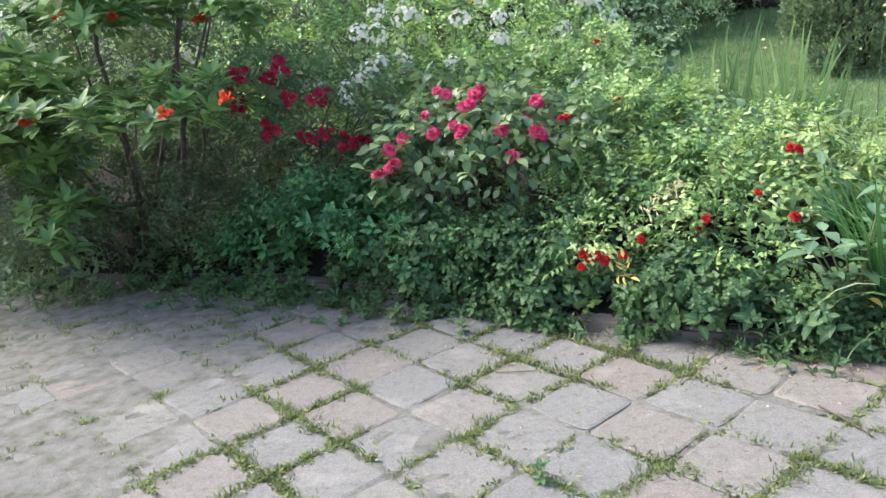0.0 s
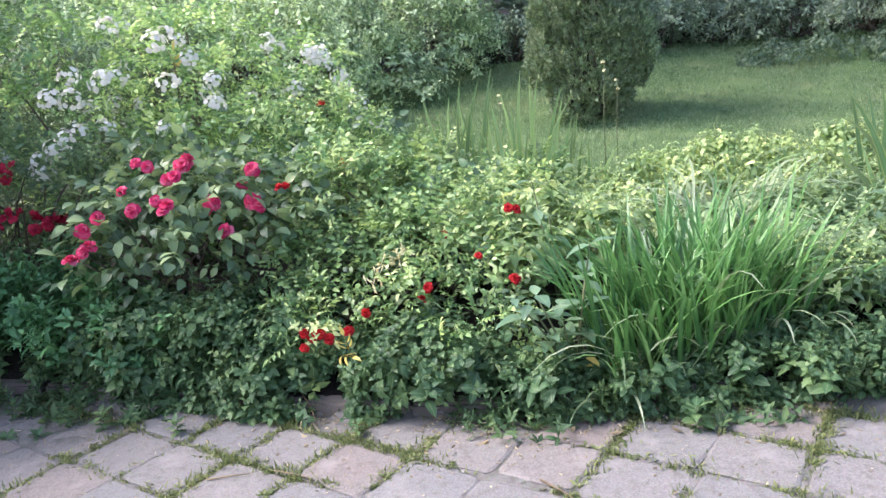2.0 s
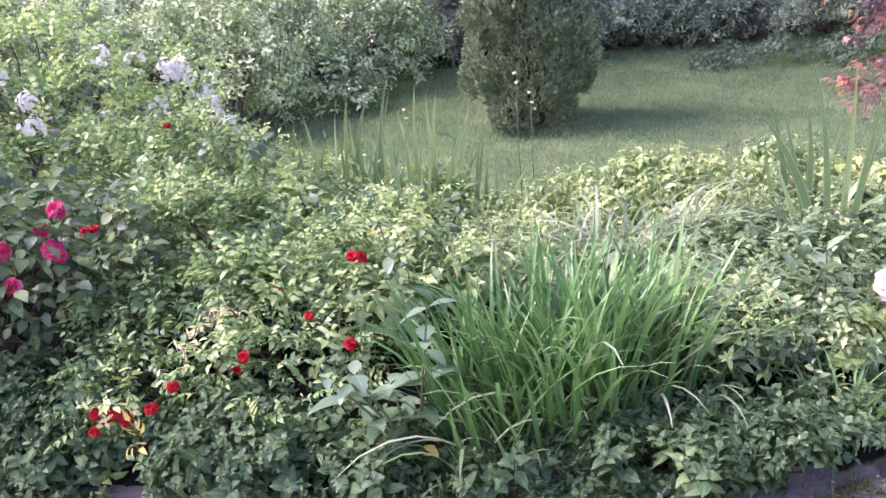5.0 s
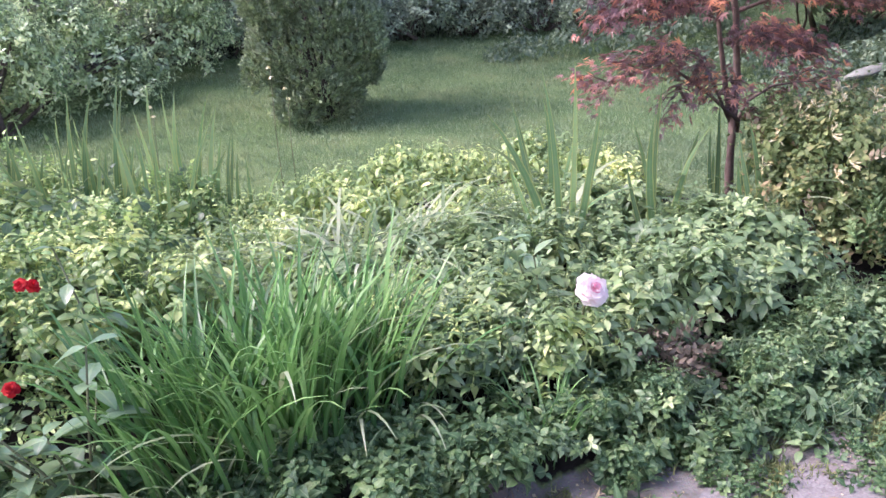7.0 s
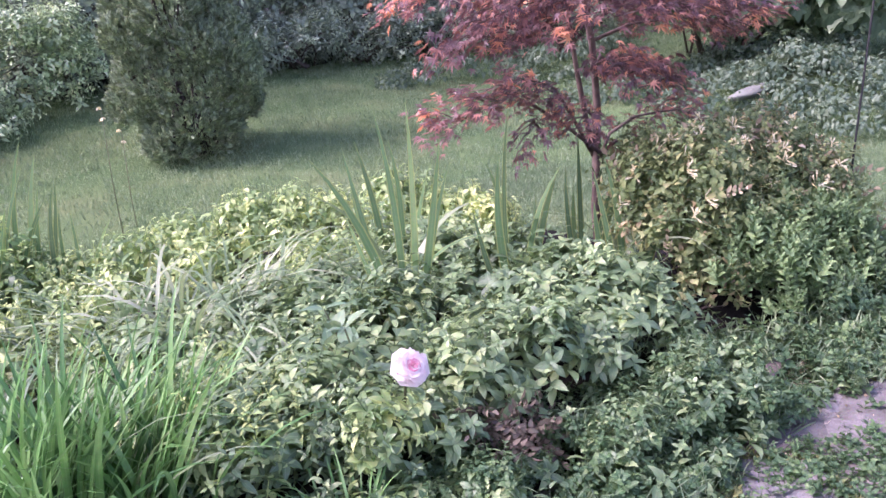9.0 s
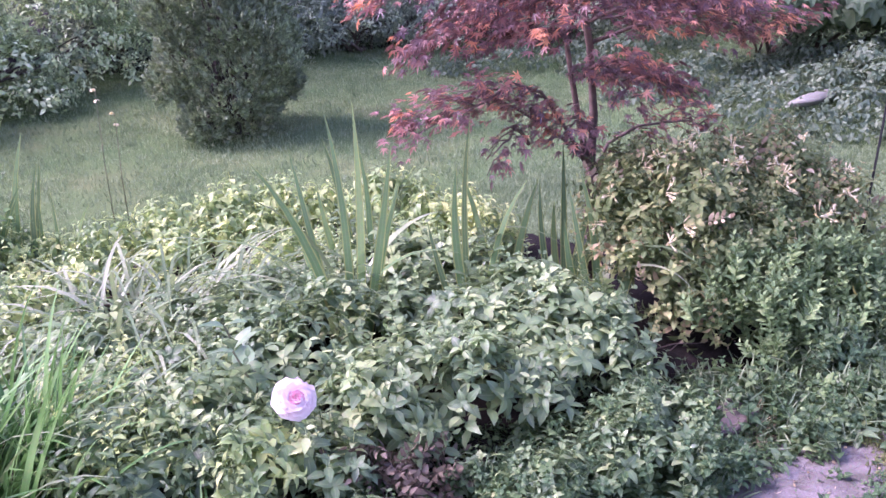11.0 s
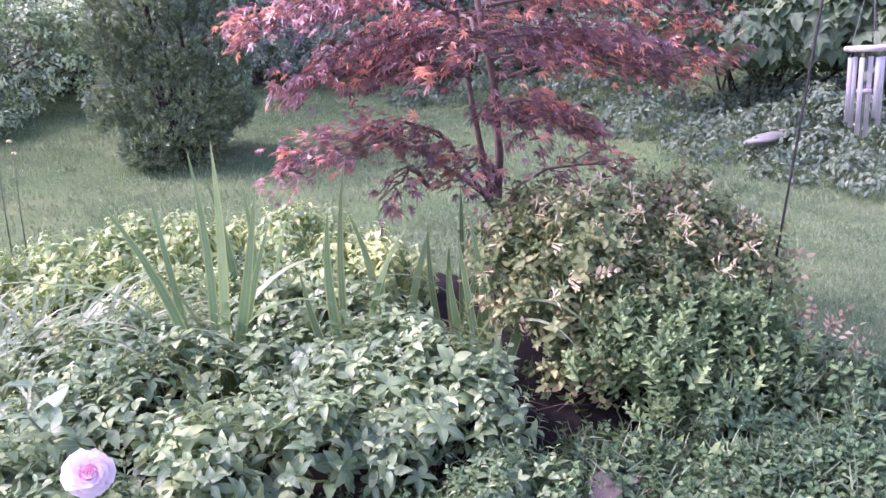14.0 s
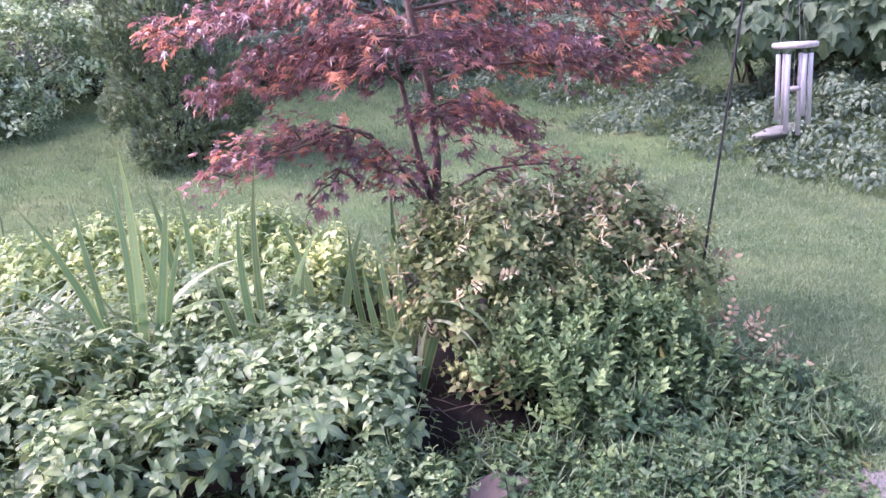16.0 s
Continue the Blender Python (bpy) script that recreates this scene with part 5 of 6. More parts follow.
maple = thing("japanese_maple", (4.78, 3.78, gz(4.78, 3.78)), "young red-leaved maple with slender forked trunk and layered branches", "tree")
mb = np.array(maple.location)


def limb(name, pts, r0, r1, sides=8, mat=MAPLEBARK):
    q = stick([tuple(np.array(a) - mb) for a in pts], r0, r1, sides)
    return part(name, array_mesh(name, q.v, q.f, mat, smooth=True), maple)


limb("trunk", [(4.78, 3.78, 0.0), (4.77, 3.77, 0.4), (4.78, 3.76, 0.62), (4.80, 3.75, 0.9), (4.78, 3.74, 1.2), (4.70, 3.74, 1.6), (4.66, 3.76, 2.1), (4.7, 3.78, 2.5)], 0.026, 0.01)
limb("trunk_fork", [(4.78, 3.77, 0.66), (4.73, 3.76, 0.85), (4.68, 3.75, 1.1), (4.6, 3.72, 1.5), (4.5, 3.7, 1.9)], 0.017, 0.007)
# tiers: foot on the trunk, end of the bough, half width, leaves
tiers = [((4.77, 3.76, 0.66), (3.92, 3.76, 0.92), 0.16, 300), ((4.77, 3.76, 0.68), (4.05, 3.6, 0.99), 0.14, 160), ((4.45, 3.74, 0.82), (4.2, 3.6, 0.78), 0.08, 40), ((4.8, 3.76, 0.68), (5.45, 3.7, 0.76), 0.11, 130), ((4.79, 3.76, 0.8), (4.5, 3.55, 0.82), 0.12, 80), ((4.78, 3.76, 0.62), (5.0, 3.6, 0.62), 0.1, 70),
         ((4.72, 3.75, 1.06), (5.12, 3.55, 0.98), 0.2, 330), ((4.74, 3.75, 1.05), (4.72, 3.4, 1.0), 0.14, 130), ((4.65, 3.72, 1.2), (4.12, 3.6, 1.24), 0.15, 220), ((4.62, 3.7, 1.38), (3.92, 3.65, 1.27), 0.2, 330), ((4.6, 3.7, 1.5), (3.78, 3.65, 1.46), 0.25, 420),
         ((4.78, 3.74, 1.2), (5.85, 3.7, 1.17), 0.26, 480), ((4.72, 3.74, 1.3), (4.5, 3.3, 1.32), 0.35, 400), ((4.75, 3.74, 1.3), (5.3, 3.4, 1.3), 0.36, 480),
         ((4.72, 3.74, 1.5), (5.9, 3.8, 1.42), 0.34, 460), ((4.7, 3.74, 1.6), (4.6, 3.1, 1.55), 0.45, 480), ((4.66, 3.76, 1.8), (3.9, 3.5, 1.85), 0.5, 360), ((4.66, 3.76, 1.9), (5.5, 3.5, 1.85), 0.5, 360), ((4.68, 3.76, 2.2), (4.7, 3.6, 2.3), 0.55, 320), ((4.7, 3.74, 1.4), (4.9, 4.4, 1.4), 0.4, 360)]
mrng = np.random.default_rng(3)
all_leaf = []
for foot, end, half, count in tiers:
    a, b = np.array(foot), np.array(end)
    pts = [a + (b - a) * u + np.array([0, 0, (0.22 if foot[2] < 0.7 and count > 150 else 0.10) * math.sin(math.pi * u)]) + mrng.normal(0, 0.012, 3) for u in np.linspace(0, 1, 6)]
    limb("branch", pts, 0.010, 0.0025, 6)
    side = np.cross(b - a, (0, 0, 1))
    side /= np.linalg.norm(side)
    twigs = []
    for i in range(9):
        u = 0.3 + 0.7 * i / 8
        k = a + (b - a) * u + np.array([0, 0, (0.22 if foot[2] < 0.7 and count > 150 else 0.10) * math.sin(math.pi * u)])
        e = k + side * (1 if i % 2 else -1) * half * mrng.uniform(0.6, 1.1) + (b - a) * 0.15 + np.array([0, 0, mrng.normal(-0.02, 0.03)])
        twigs.append((k, e))
        q = stick([tuple(k - mb), tuple((k + e) / 2 - mb + np.array([0, 0, 0.02])), tuple(e - mb)], 0.004, 0.0015, 4)
        part("twig", array_mesh("twig", q.v, q.f, MAPLEBARK), maple)
    for _ in range(round(count * 1.15)):
        k, e = twigs[mrng.integers(9)]
        u = mrng.random() ** 0.7
        at = k + (e - k) * u + mrng.normal(0, 0.034, 3)
        out = (e - k) / np.linalg.norm(e - k) + (b - a) / np.linalg.norm(b - a) * 0.7 + np.array([0, 0, -0.5]) + mrng.normal(0, 0.5, 3)
        all_leaf.append((at - mb, out))
pos, ax = np.array([q[0] for q in all_leaf]), np.array([q[1] for q in all_leaf])
foliage(maple, "foliage", MAPLE_LEAVES, face_up(pos, ax, np.array([[0, 0, 1.0]]) + mrng.normal(0, 0.35, pos.shape), mrng, (0.45, 0.88)), MAPLE, "maple_leaf", 300, (-0.3, -0.8))

# ---- iron hook with the wind chime ----
hook = thing("shepherd_hook", (5.42, 2.9, gz(5.42, 2.9)), "thin dark iron garden hook standing in the grass", "garden hook")
hb = Vector(hook.location)
pole = [(5.42, 2.9, -0.05), (5.50, 2.88, 0.42), (5.53, 2.875, 0.63), (5.66, 2.86, 1.46), (5.70, 2.85, 1.75)]
bend = [(5.70, 2.85, 1.75), (5.715, 2.85, 1.86), (5.755, 2.84, 1.92), (5.80, 2.83, 1.92), (5.845, 2.82, 1.86), (5.855, 2.815, 1.80), (5.87, 2.81, 1.79), (5.89, 2.81, 1.81)]
for nm, pts in (("pole", pole), ("hook_end", bend)):
    q = stick([tuple(Vector(a) - hb) for a in pts], 0.0048, 0.0048, 8)
    part(nm, array_mesh(nm, q.v, q.f, IRON, smooth=True), hook)
chime = thing("wind_chime", (5.868, 2.81, 1.28), "wind chime with pale metal tubes under a round weathered disc", "wind chime")


def lathe(rings, sides=20):
    v, f = [], []
    for r_, z in rings:
        v += [(r_ * math.cos(2 * math.pi * k / sides), r_ * math.sin(2 * math.pi * k / sides), z) for k in range(sides)]
    for i in range(len(rings) - 1):
        for k in range(sides):
            a, b = i * sides + k, i * sides + (k + 1) % sides
            f.append((a, b, b + sides, a + sides))
    return Pattern(v, f)


q = lathe([(0.0, -0.009), (0.074, -0.009), (0.081, -0.004), (0.082, 0.006), (0.077, 0.012), (0.0, 0.013)], 28)
part("disc", array_mesh("disc", q.v, q.f, CHIMEWOOD), chime, "round weathered wooden disc")
for k, ln in enumerate((0.31, 0.27, 0.245, 0.29, 0.225, 0.26)):
    a = 2 * math.pi * k / 6 + 0.35
    cx, cy = 0.056 * math.cos(a), 0.056 * math.sin(a)
    tube = part("tube", array_mesh("tube", *(lambda q: (q.v, q.f))(lathe([(0.0, 0), (0.0085, 0), (0.0092, -0.002), (0.0092, -ln), (0.0075, -ln), (0.0075, -ln + 0.05)], 12)), CHIMEMETAL, smooth=True), chime, "pale metal tube", m=turn(at=(cx, cy, -0.03)))
    q = stick([(cx, cy, -0.008), (cx, cy, -0.034)], 0.0012, 0.0012, 4)
    part("cord", array_mesh("cord", q.v, q.f, CORD), chime)
q = lathe([(0.0, -0.165), (0.027, -0.165), (0.030, -0.159), (0.027, -0.150), (0.0, -0.150)], 18)
part("clapper", array_mesh("clapper", q.v, q.f, CHIMEWOOD), chime, "small round clapper")
q = stick([(0, 0, 0.012), (0, 0, -0.34)], 0.0012, 0.0012, 4)
part("clapper_cord", array_mesh("clapper_cord", q.v, q.f, CORD), chime)
for k in range(3):
    a = 2 * math.pi * k / 3
    q = stick([(0.055 * math.cos(a), 0.055 * math.sin(a), 0.012), (0, 0, 0.30), (0, 0, 0.51)], 0.0012, 0.0012, 4)
    part("cord", array_mesh("cord", q.v, q.f, CORD), chime)

# ---- beyond the lawn ----
thuja_lumps = [(4.42, 9.15, 0.58, 0.50, 0.5, 0.36), (4.42, 9.15, 0.95, 0.60, 0.6, 0.72), (4.42, 9.2, 1.5, 0.56, 0.55, 0.75), (4.40, 9.2, 2.1, 0.42, 0.42, 0.75), (4.40, 9.2, 2.7, 0.24, 0.24, 0.6), (4.12, 9.05, 1.25, 0.36, 0.33, 0.6), (4.70, 9.0, 1.15, 0.36, 0.33, 0.6)]
thuja = bush("arborvitae", "broad dark green arborvitae on the lawn", "conifer", (4.42, 9.15, gz(4.42, 9.15)), thuja_lumps, THUJA_SPRAYS, THUJA, 15000, 1.1, 0, None, "spray", 0.22, 10, TRUNK, wild=0.35, low=-0.8, stem_r=0.03, rough=0.02, scale=(0.8, 1.5), buds=16)


def hedge(name, label, base, lumps, pats, mat, count, **more):
    return bush(name, label, "shrub", base, lumps, pats, mat, count, more.get("up", 0.4), 0, None, "spray", more.get("depth", 0.3), more.get("stems", 14), WOOD, wild=0.6, low=-0.6, stem_r=0.03, scale=(0.7, 1.3), rough=0.09)


hedge("background_shrub", "big rounded dark green shrub behind the lawn", (1.2, 10.3, gz(1.2, 10.3)), [(0.9, 10.8, 1.1, 1.3, 0.8, 0.9), (2.3, 11.4, 0.9, 1.1, 0.7, 0.8), (1.5, 11.6, 1.7, 1.2, 0.8, 0.7), (-0.4, 10.8, 1.3, 1.1, 0.8, 1.0), (3.3, 12.0, 1.3, 0.9, 0.6, 0.8)], HEDGE_SPRIGS, DARKBUSH, 4200)
hedge("background_shrub", "big rounded dark green shrub behind the lawn", (-2.2, 9.5, gz(-2.2, 9.5)), [(-1.8, 9.3, 1.2, 1.2, 0.9, 1.2), (-3.4, 9.0, 1.3, 1.3, 0.9, 1.3), (-2.4, 9.8, 2.2, 1.4, 0.9, 0.9)], HEDGE_SPRIGS, DARKBUSH, 3000)
wrng = np.random.default_rng(17)
for wx, wy in ((4.9, 12.7), (6.0, 12.5), (7.1, 12.6), (8.2, 12.4), (9.2, 11.9), (10.1, 11.2), (10.9, 10.4), (3.7, 13.0)):
    z0 = gz(wx, wy)
    hedge("bank_shrub", "low green undergrowth where the lawn meets the wood", (wx, wy, z0), [(wx + wrng.normal(0, 0.4), wy + wrng.normal(0, 0.2), z0 + wrng.uniform(0.1, 0.45), wrng.uniform(0.45, 0.7), 0.4, wrng.uniform(0.25, 0.5)) for _ in range(4)], HEDGE_SPRIGS, WOODS, 420)
for k, (wx, wy, ws) in enumerate(((0.5, 13.4, 1.5), (3.6, 13.8, 1.5), (6.2, 13.6, 1.3), (8.6, 13.4, 1.4), (11.0, 13.0, 1.5), (13.2, 11.6, 1.6), (-2.8, 13.0, 1.6), (5.0, 15.6, 2.2), (8.8, 15.6, 2.2), (12.6, 14.4, 2.2), (1.6, 15.8, 2.2), (15.0, 9.0, 1.8), (-5.5, 11.0, 1.8))):
    z0 = gz(wx, wy)
    hedge("woodland_shrub", "dark woodland undergrowth on the bank", (wx, wy, z0), [(wx + wrng.normal(0, 0.5 * ws), wy + wrng.normal(0, 0.25 * ws), z0 + ws * wrng.uniform(0.3, 0.9), ws * wrng.uniform(0.5, 0.9), ws * 0.5, ws * wrng.uniform(0.4, 0.6)) for _ in range(5)], WOODS_SPRIGS, WOODS, 520)
for k, (tx, ty, h, tr) in enumerate(((4.6, 14.6, 9, 0.16), (7.4, 14.2, 10, 0.2), (12.2, 13.8, 10, 0.2), (1.0, 15.5, 9, 0.17))):
    z0 = gz(tx, ty)
    tree = thing("woodland_tree", (tx, ty, z0), "tall dark tree standing in the wood behind the lawn", "tree")
    pts = [(wrng.normal(0, 0.12) * i, wrng.normal(0, 0.08) * i, h * i / 6 - 0.1 * (i == 0)) for i in range(7)]
    q = stick(pts, tr, tr * 0.35, 10)
    part("trunk", array_mesh("trunk", q.v, q.f, TRUNK, smooth=True), tree)
    cl = [(pts[5][0] + wrng.normal(0, 1.2), pts[5][1] + wrng.normal(0, 1.0), h * wrng.uniform(0.55, 1.05), wrng.uniform(1.0, 1.8), wrng.uniform(1.0, 1.6), wrng.uniform(0.7, 1.2)) for _ in range(7)]
    for c in cl:
        q = stick([pts[3], tuple((np.array(pts[4]) + np.array(c[:3])) / 2), c[:3]], tr * 0.35, 0.02, 6)
        part("limb", array_mesh("limb", q.v, q.f, TRUNK), tree)
    cp, cn = canopy(cl, 900, wrng, 0.4, -0.8, 0.1)
    foliage(tree, "crown", WOODS_SPRIGS, frames_for(cp, cn + wrng.normal(0, 0.6, cn.shape), wrng, (1.0, 1.8)), WOODS)

# ivy bank with a pale stone, and the vine thicket over it
ivy_lumps = [(9.3, 6.75, 0.0, 0.38, 0.5, 0.2), (9.35, 5.9, 0.0, 0.42, 0.5, 0.22), (9.5, 5.1, 0.0, 0.5, 0.5, 0.26), (10.2, 5.6, 0.12, 0.7, 0.8, 0.34), (9.6, 7.6, 0.15, 0.5, 0.6, 0.3), (9.6, 6.9, 0.1, 0.9, 0.6, 0.42), (10.6, 6.5, 0.2, 1.1, 0.8, 0.5), (9.7, 8.2, 0.25, 1.2, 0.9, 0.4), (10.2, 9.6, 0.5, 1.4, 0.9, 0.4), (11.6, 7.4, 0.5, 1.2, 1.0, 0.7), (12.0, 5.6, 0.3, 1.0, 0.8, 0.5), (9.0, 10.8, 0.62, 1.5, 0.8, 0.2)]
ivy_bank = thing("ivy_bank", (10.2, 7.5, gz(10.2, 7.5)), "bank overgrown with pale green ivy at the lawn's edge", "ivy")
irng = np.random.default_rng(6)
ip, inn = canopy(lumpy(ivy_lumps, 9, irng, (0.15, 0.3)), 24000, irng, 0.25, -0.1, 0.08)
down = np.cross(np.cross(inn, np.array([[0, 0, -1.0]])), inn) + inn * 0.3 + irng.normal(0, 0.45, inn.shape)
foliage(ivy_bank, "foliage", IVY_LEAVES, local(face_up(ip, down, inn + irng.normal(0, 0.25, inn.shape), irng, (0.55, 1.0)), ivy_bank.location), IVY, "ivy_leaf", 250, (-0.6, -1.2))
bm = bmesh.new()
bmesh.ops.create_icosphere(bm, subdivisions=3, radius=1.0)
for v in bm.verts:
    d = 1 + 0.18 * noise.noise(v.co * 1.7) + 0.06 * noise.noise(v.co * 5)
    v.co = Vector((v.co.x * 0.24, v.co.y * 0.12, v.co.z * 0.06)) * d
rock = tagged(new("rock", bm_mesh("rock", bm, ROCK, True)), "long pale stone lying among the ivy", "rock")
rock.matrix_world = turn(0, -12, -32, (9.55, 6.38, 0.30))
vine = thing("vine_thicket", (11.0, 7.8, gz(11.0, 7.8)), "thicket of large-leaved green vine hanging over the bank", "vine")
vine_lumps = [(10.6, 7.3, 1.25, 0.8, 0.5, 0.5), (11.6, 6.4, 1.2, 0.9, 0.6, 0.6), (9.9, 7.9, 1.4, 0.6, 0.4, 0.35), (10.0, 8.0, 1.7, 0.7, 0.5, 0.6), (10.9, 6.9, 1.3, 0.6, 0.5, 0.5), (10.7, 7.9, 1.6, 0.9, 0.6, 0.55), (11.6, 7.2, 1.7, 1.1, 0.7, 0.8), (12.4, 6.2, 1.6, 1.0, 0.8, 0.9), (11.2, 8.2, 2.5, 1.3, 0.9, 0.8), (12.4, 7.2, 2.7, 1.3, 0.9, 0.8), (10.4, 8.6, 2.4, 0.8, 0.6, 0.6), (12.8, 5.4, 2.4, 1.0, 0.9, 0.9)]
vp, vn = canopy(lumpy(vine_lumps, 6, irng), 11000, irng, 0.18, -0.6, 0.06)
down = np.cross(np.cross(vn, np.array([[0, 0, -1.0]])), vn) + vn * 0.25 + irng.normal(0, 0.35, vn.shape)
foliage(vine, "foliage", VINE_LEAVES, local(face_up(vp, down, vn + np.array([[0, 0, 0.3]]) + irng.normal(0, 0.25, vn.shape), irng, (0.65, 1.1)), vine.location), VINE, "vine_leaf", 250, (-0.8, -0.8))
for q in stems((11.4, 8.2, gz(11.4, 8.2)), vine_lumps, 12, irng, 0.025, 0.008, 0.15, 0.3):
    part("stem", q.moved(Matrix.Translation(-vine.location)).mesh("stem", WOOD), vine)

# ---- lawn grass ----
def field(name, label, patterns, mat, xs, ys, count, keep, seed, scale=(0.7, 1.3), tilt=0.25):
    g = np.random.default_rng(seed)
    x, y = g.uniform(*xs, count), g.uniform(*ys, count)
    ok = keep(x, y, g)
    x, y = x[ok], y[ok]
    p = np.stack([x, y, ground_z(x, y) - 0.004], 1)
    axes = np.array([[0, 0, 1.0]]) + tilt * g.normal(size=p.shape) * (1, 1, 0)
    m = frames_for(p, axes, g, scale)
    return tagged(new(name, scattered(patterns, m, g.integers(0, len(patterns), len(m))).mesh(name, mat)), label, "grass", kind="stuff")


LAWN_TUFTS = [turf(11, 0.036, 0.0048, s, 65, 0.032) for s in range(5)]
FAR_TUFTS = [turf(9, 0.05, 0.009, s + 9, 65, 0.06) for s in range(4)]
field("lawn_grass", "short mown green grass", LAWN_TUFTS, GRASS, (4.7, 9.2), (-0.6, 6.4), 34000, lambda x, y, g: ~in_bed(x, y) & ((x > 5.15 + 0.25 * g.normal(size=len(x))) | (y > 3.2)), 51)
field("lawn_grass", "rough grass of the lawn towards the bank", FAR_TUFTS, GRASS, (-4, 14), (3.2, 13.0), 42000, lambda x, y, g: ~in_bed(x, y) & ((x > 9.0) | (y > 5.2)), 52)

# ---- paving ----
pavement = tagged(new("pavement", None), "worn diamond-laid concrete pavers with weeds in the joints", "pavement", kind="structure")
pr = random.Random(5)


def paver_mesh(seed):
    r_ = random.Random(seed)
    bm = bmesh.new()
    hx, hy = 0.1385 + r_.uniform(-0.009, 0.003), 0.146 + r_.uniform(-0.009, 0.003)
    pts, skew = [], r_.uniform(-0.06, 0.06)
    for k in range(24):
        t = 2 * math.pi * (k + 0.5) / 24
        c, s_ = math.cos(t), math.sin(t)
        e = 0.2
        x, y = hx * math.copysign(abs(c) ** e, c), hy * math.copysign(abs(s_) ** e, s_)
        n_ = 1 + 0.05 * noise.noise(Vector((x * 15, y * 15, seed * 3.7))) + 0.035 * noise.noise(Vector((x * 70, y * 70, seed * 1.3)))
        pts.append((x * n_ + skew * y, y * n_ - skew * x * 0.5))
    rings = []
    for inset, z in ((0.0, -0.03), (0.0, -0.005), (0.010, -0.001)):
        rings.append([bm.verts.new((x * (1 - inset / 0.13), y * (1 - inset / 0.13), z)) for x, y in pts])
    for a, b in zip(rings, rings[1:]):
        for i in range(len(pts)):
            j = (i + 1) % len(pts)
            bm.faces.new((a[i], a[j], b[j], b[i]))
    bm.faces.new(rings[-1])
    return bm_mesh("paver", bm, PAVER)


PAVERS = [paver_mesh(s) for s in range(16)]
PITCH_A, PITCH_B, GRID_TURN = 0.285, 0.300, 41.0
ca, sa = math.cos(radians(GRID_TURN)), math.sin(radians(GRID_TURN))
corner_at = (-0.475, 2.685)
joints, far_pavers = [], []
for i in range(-30, 31):
    for j in range(-30, 31):
        x, y = corner_at[0] + i * PITCH_A * ca - j * PITCH_B * sa, corner_at[1] + i * PITCH_A * sa + j * PITCH_B * ca
        if not (-5.0 < x < 5.5 and -2.5 < y < float(edge(x)) - 0.10):
            continue
        joints.append((x, y))
        m = turn(pr.uniform(-1, 1), pr.uniform(-1, 1), GRID_TURN + pr.uniform(-2.5, 2.5), (x + pr.uniform(-0.012, 0.012), y + pr.uniform(-0.012, 0.012), pr.uniform(-0.003, 0.003)))
        if y > 1.55 and x > -2.6:
            part("paver", PAVERS[pr.randrange(16)], pavement, m=m)
        else:
            far_pavers.append((pr.randrange(16), m))
far_v, far_f, off = [], [], 0
for k, m in far_pavers:
    me = PAVERS[k]
    far_v += [tuple(m @ v.co) for v in me.vertices]
    far_f += [[off + q for q in p_.vertices] for p_ in me.polygons]
    off += len(me.vertices)
rest_mesh = bpy.data.meshes.new("pavers")
rest_mesh.from_pydata(far_v, [], far_f)
rest_mesh.materials.append(PAVER)
part("pavers", rest_mesh, pavement, kind="stuff")

slab_mesh = PAVERS[3].copy()
slab_mesh.materials[0] = KERB
slab = tagged(new("stone_slab", slab_mesh), "loose grey stone slab lying among weeds at the bed's edge", "stone")
slab.matrix_world = turn(4, -3, 15, (4.38, 2.52, 0.055)) @ Matrix.Diagonal((0.75, 0.42, 1.0, 1.0))

# weeds and moss in the joints
jr = np.random.default_rng(8)
WEED_TUFTS = [turf(13, 0.022, 0.005, s, 85, 0.014) for s in range(4)] + [whorl(0.022, 0.009, 6, 70, s, 0.2, 3, 1) for s in range(3)]
jp = []
for x, y in joints:
    if y < 1.4:
        continue
    amount = 110 if x > -1.0 else 44
    for k in range(amount):
        u = jr.uniform(-0.5, 0.5)
        a, b = (u * PITCH_A, PITCH_B / 2) if jr.random() < 0.5 else (PITCH_A / 2, u * PITCH_B)
        a, b = a + jr.normal(0, 0.013), b + jr.normal(0, 0.013)
        px, py = x + a * ca - b * sa, y + a * sa + b * ca
        if noise.noise(Vector((px * 2.2, py * 2.2, 3.0))) + jr.normal(0, 0.14) > (0.0 if x > -1.0 else 0.1) and py < edge(px):
            jp.append((px, py, -0.005))
jp = np.array(jp)
jm = frames_for(jp, np.array([[0, 0, 1.0]]) + 0.3 * jr.normal(size=jp.shape), jr, (0.45, 1.6))
tagged(new("joint_weeds", scattered(WEED_TUFTS, jm, jr.integers(0, len(WEED_TUFTS), len(jm))).mesh("joint_weeds", WEED)), "green weeds and grass growing in the paving joints", "weeds", kind="stuff")
# weeds along the kerb
kr = np.random.default_rng(9)
KERB_WEEDS = [whorl(0.06, 0.022, 7, 55, s, 0.3, 6) for s in range(3)] + [opposite(0.11, 0.055, 0.02, 5, s, 58) for s in range(3)]
kx = kr.uniform(-2.8, 2.9, 700)
ky = edge(kx) - 0.02 - np.abs(kr.normal(0, 0.17, len(kx))) * np.where(kx < 0.3, 1.4, 0.7)
sel = np.array([noise.noise(Vector((q * 2.3, w * 3.1, 0))) + (0.10 if q < -0.1 else 0.0) > 0.16 for q, w in zip(kx, ky)])
kp = np.stack([kx, ky, np.maximum(ground_z(kx, ky), -0.005)], 1)[sel]
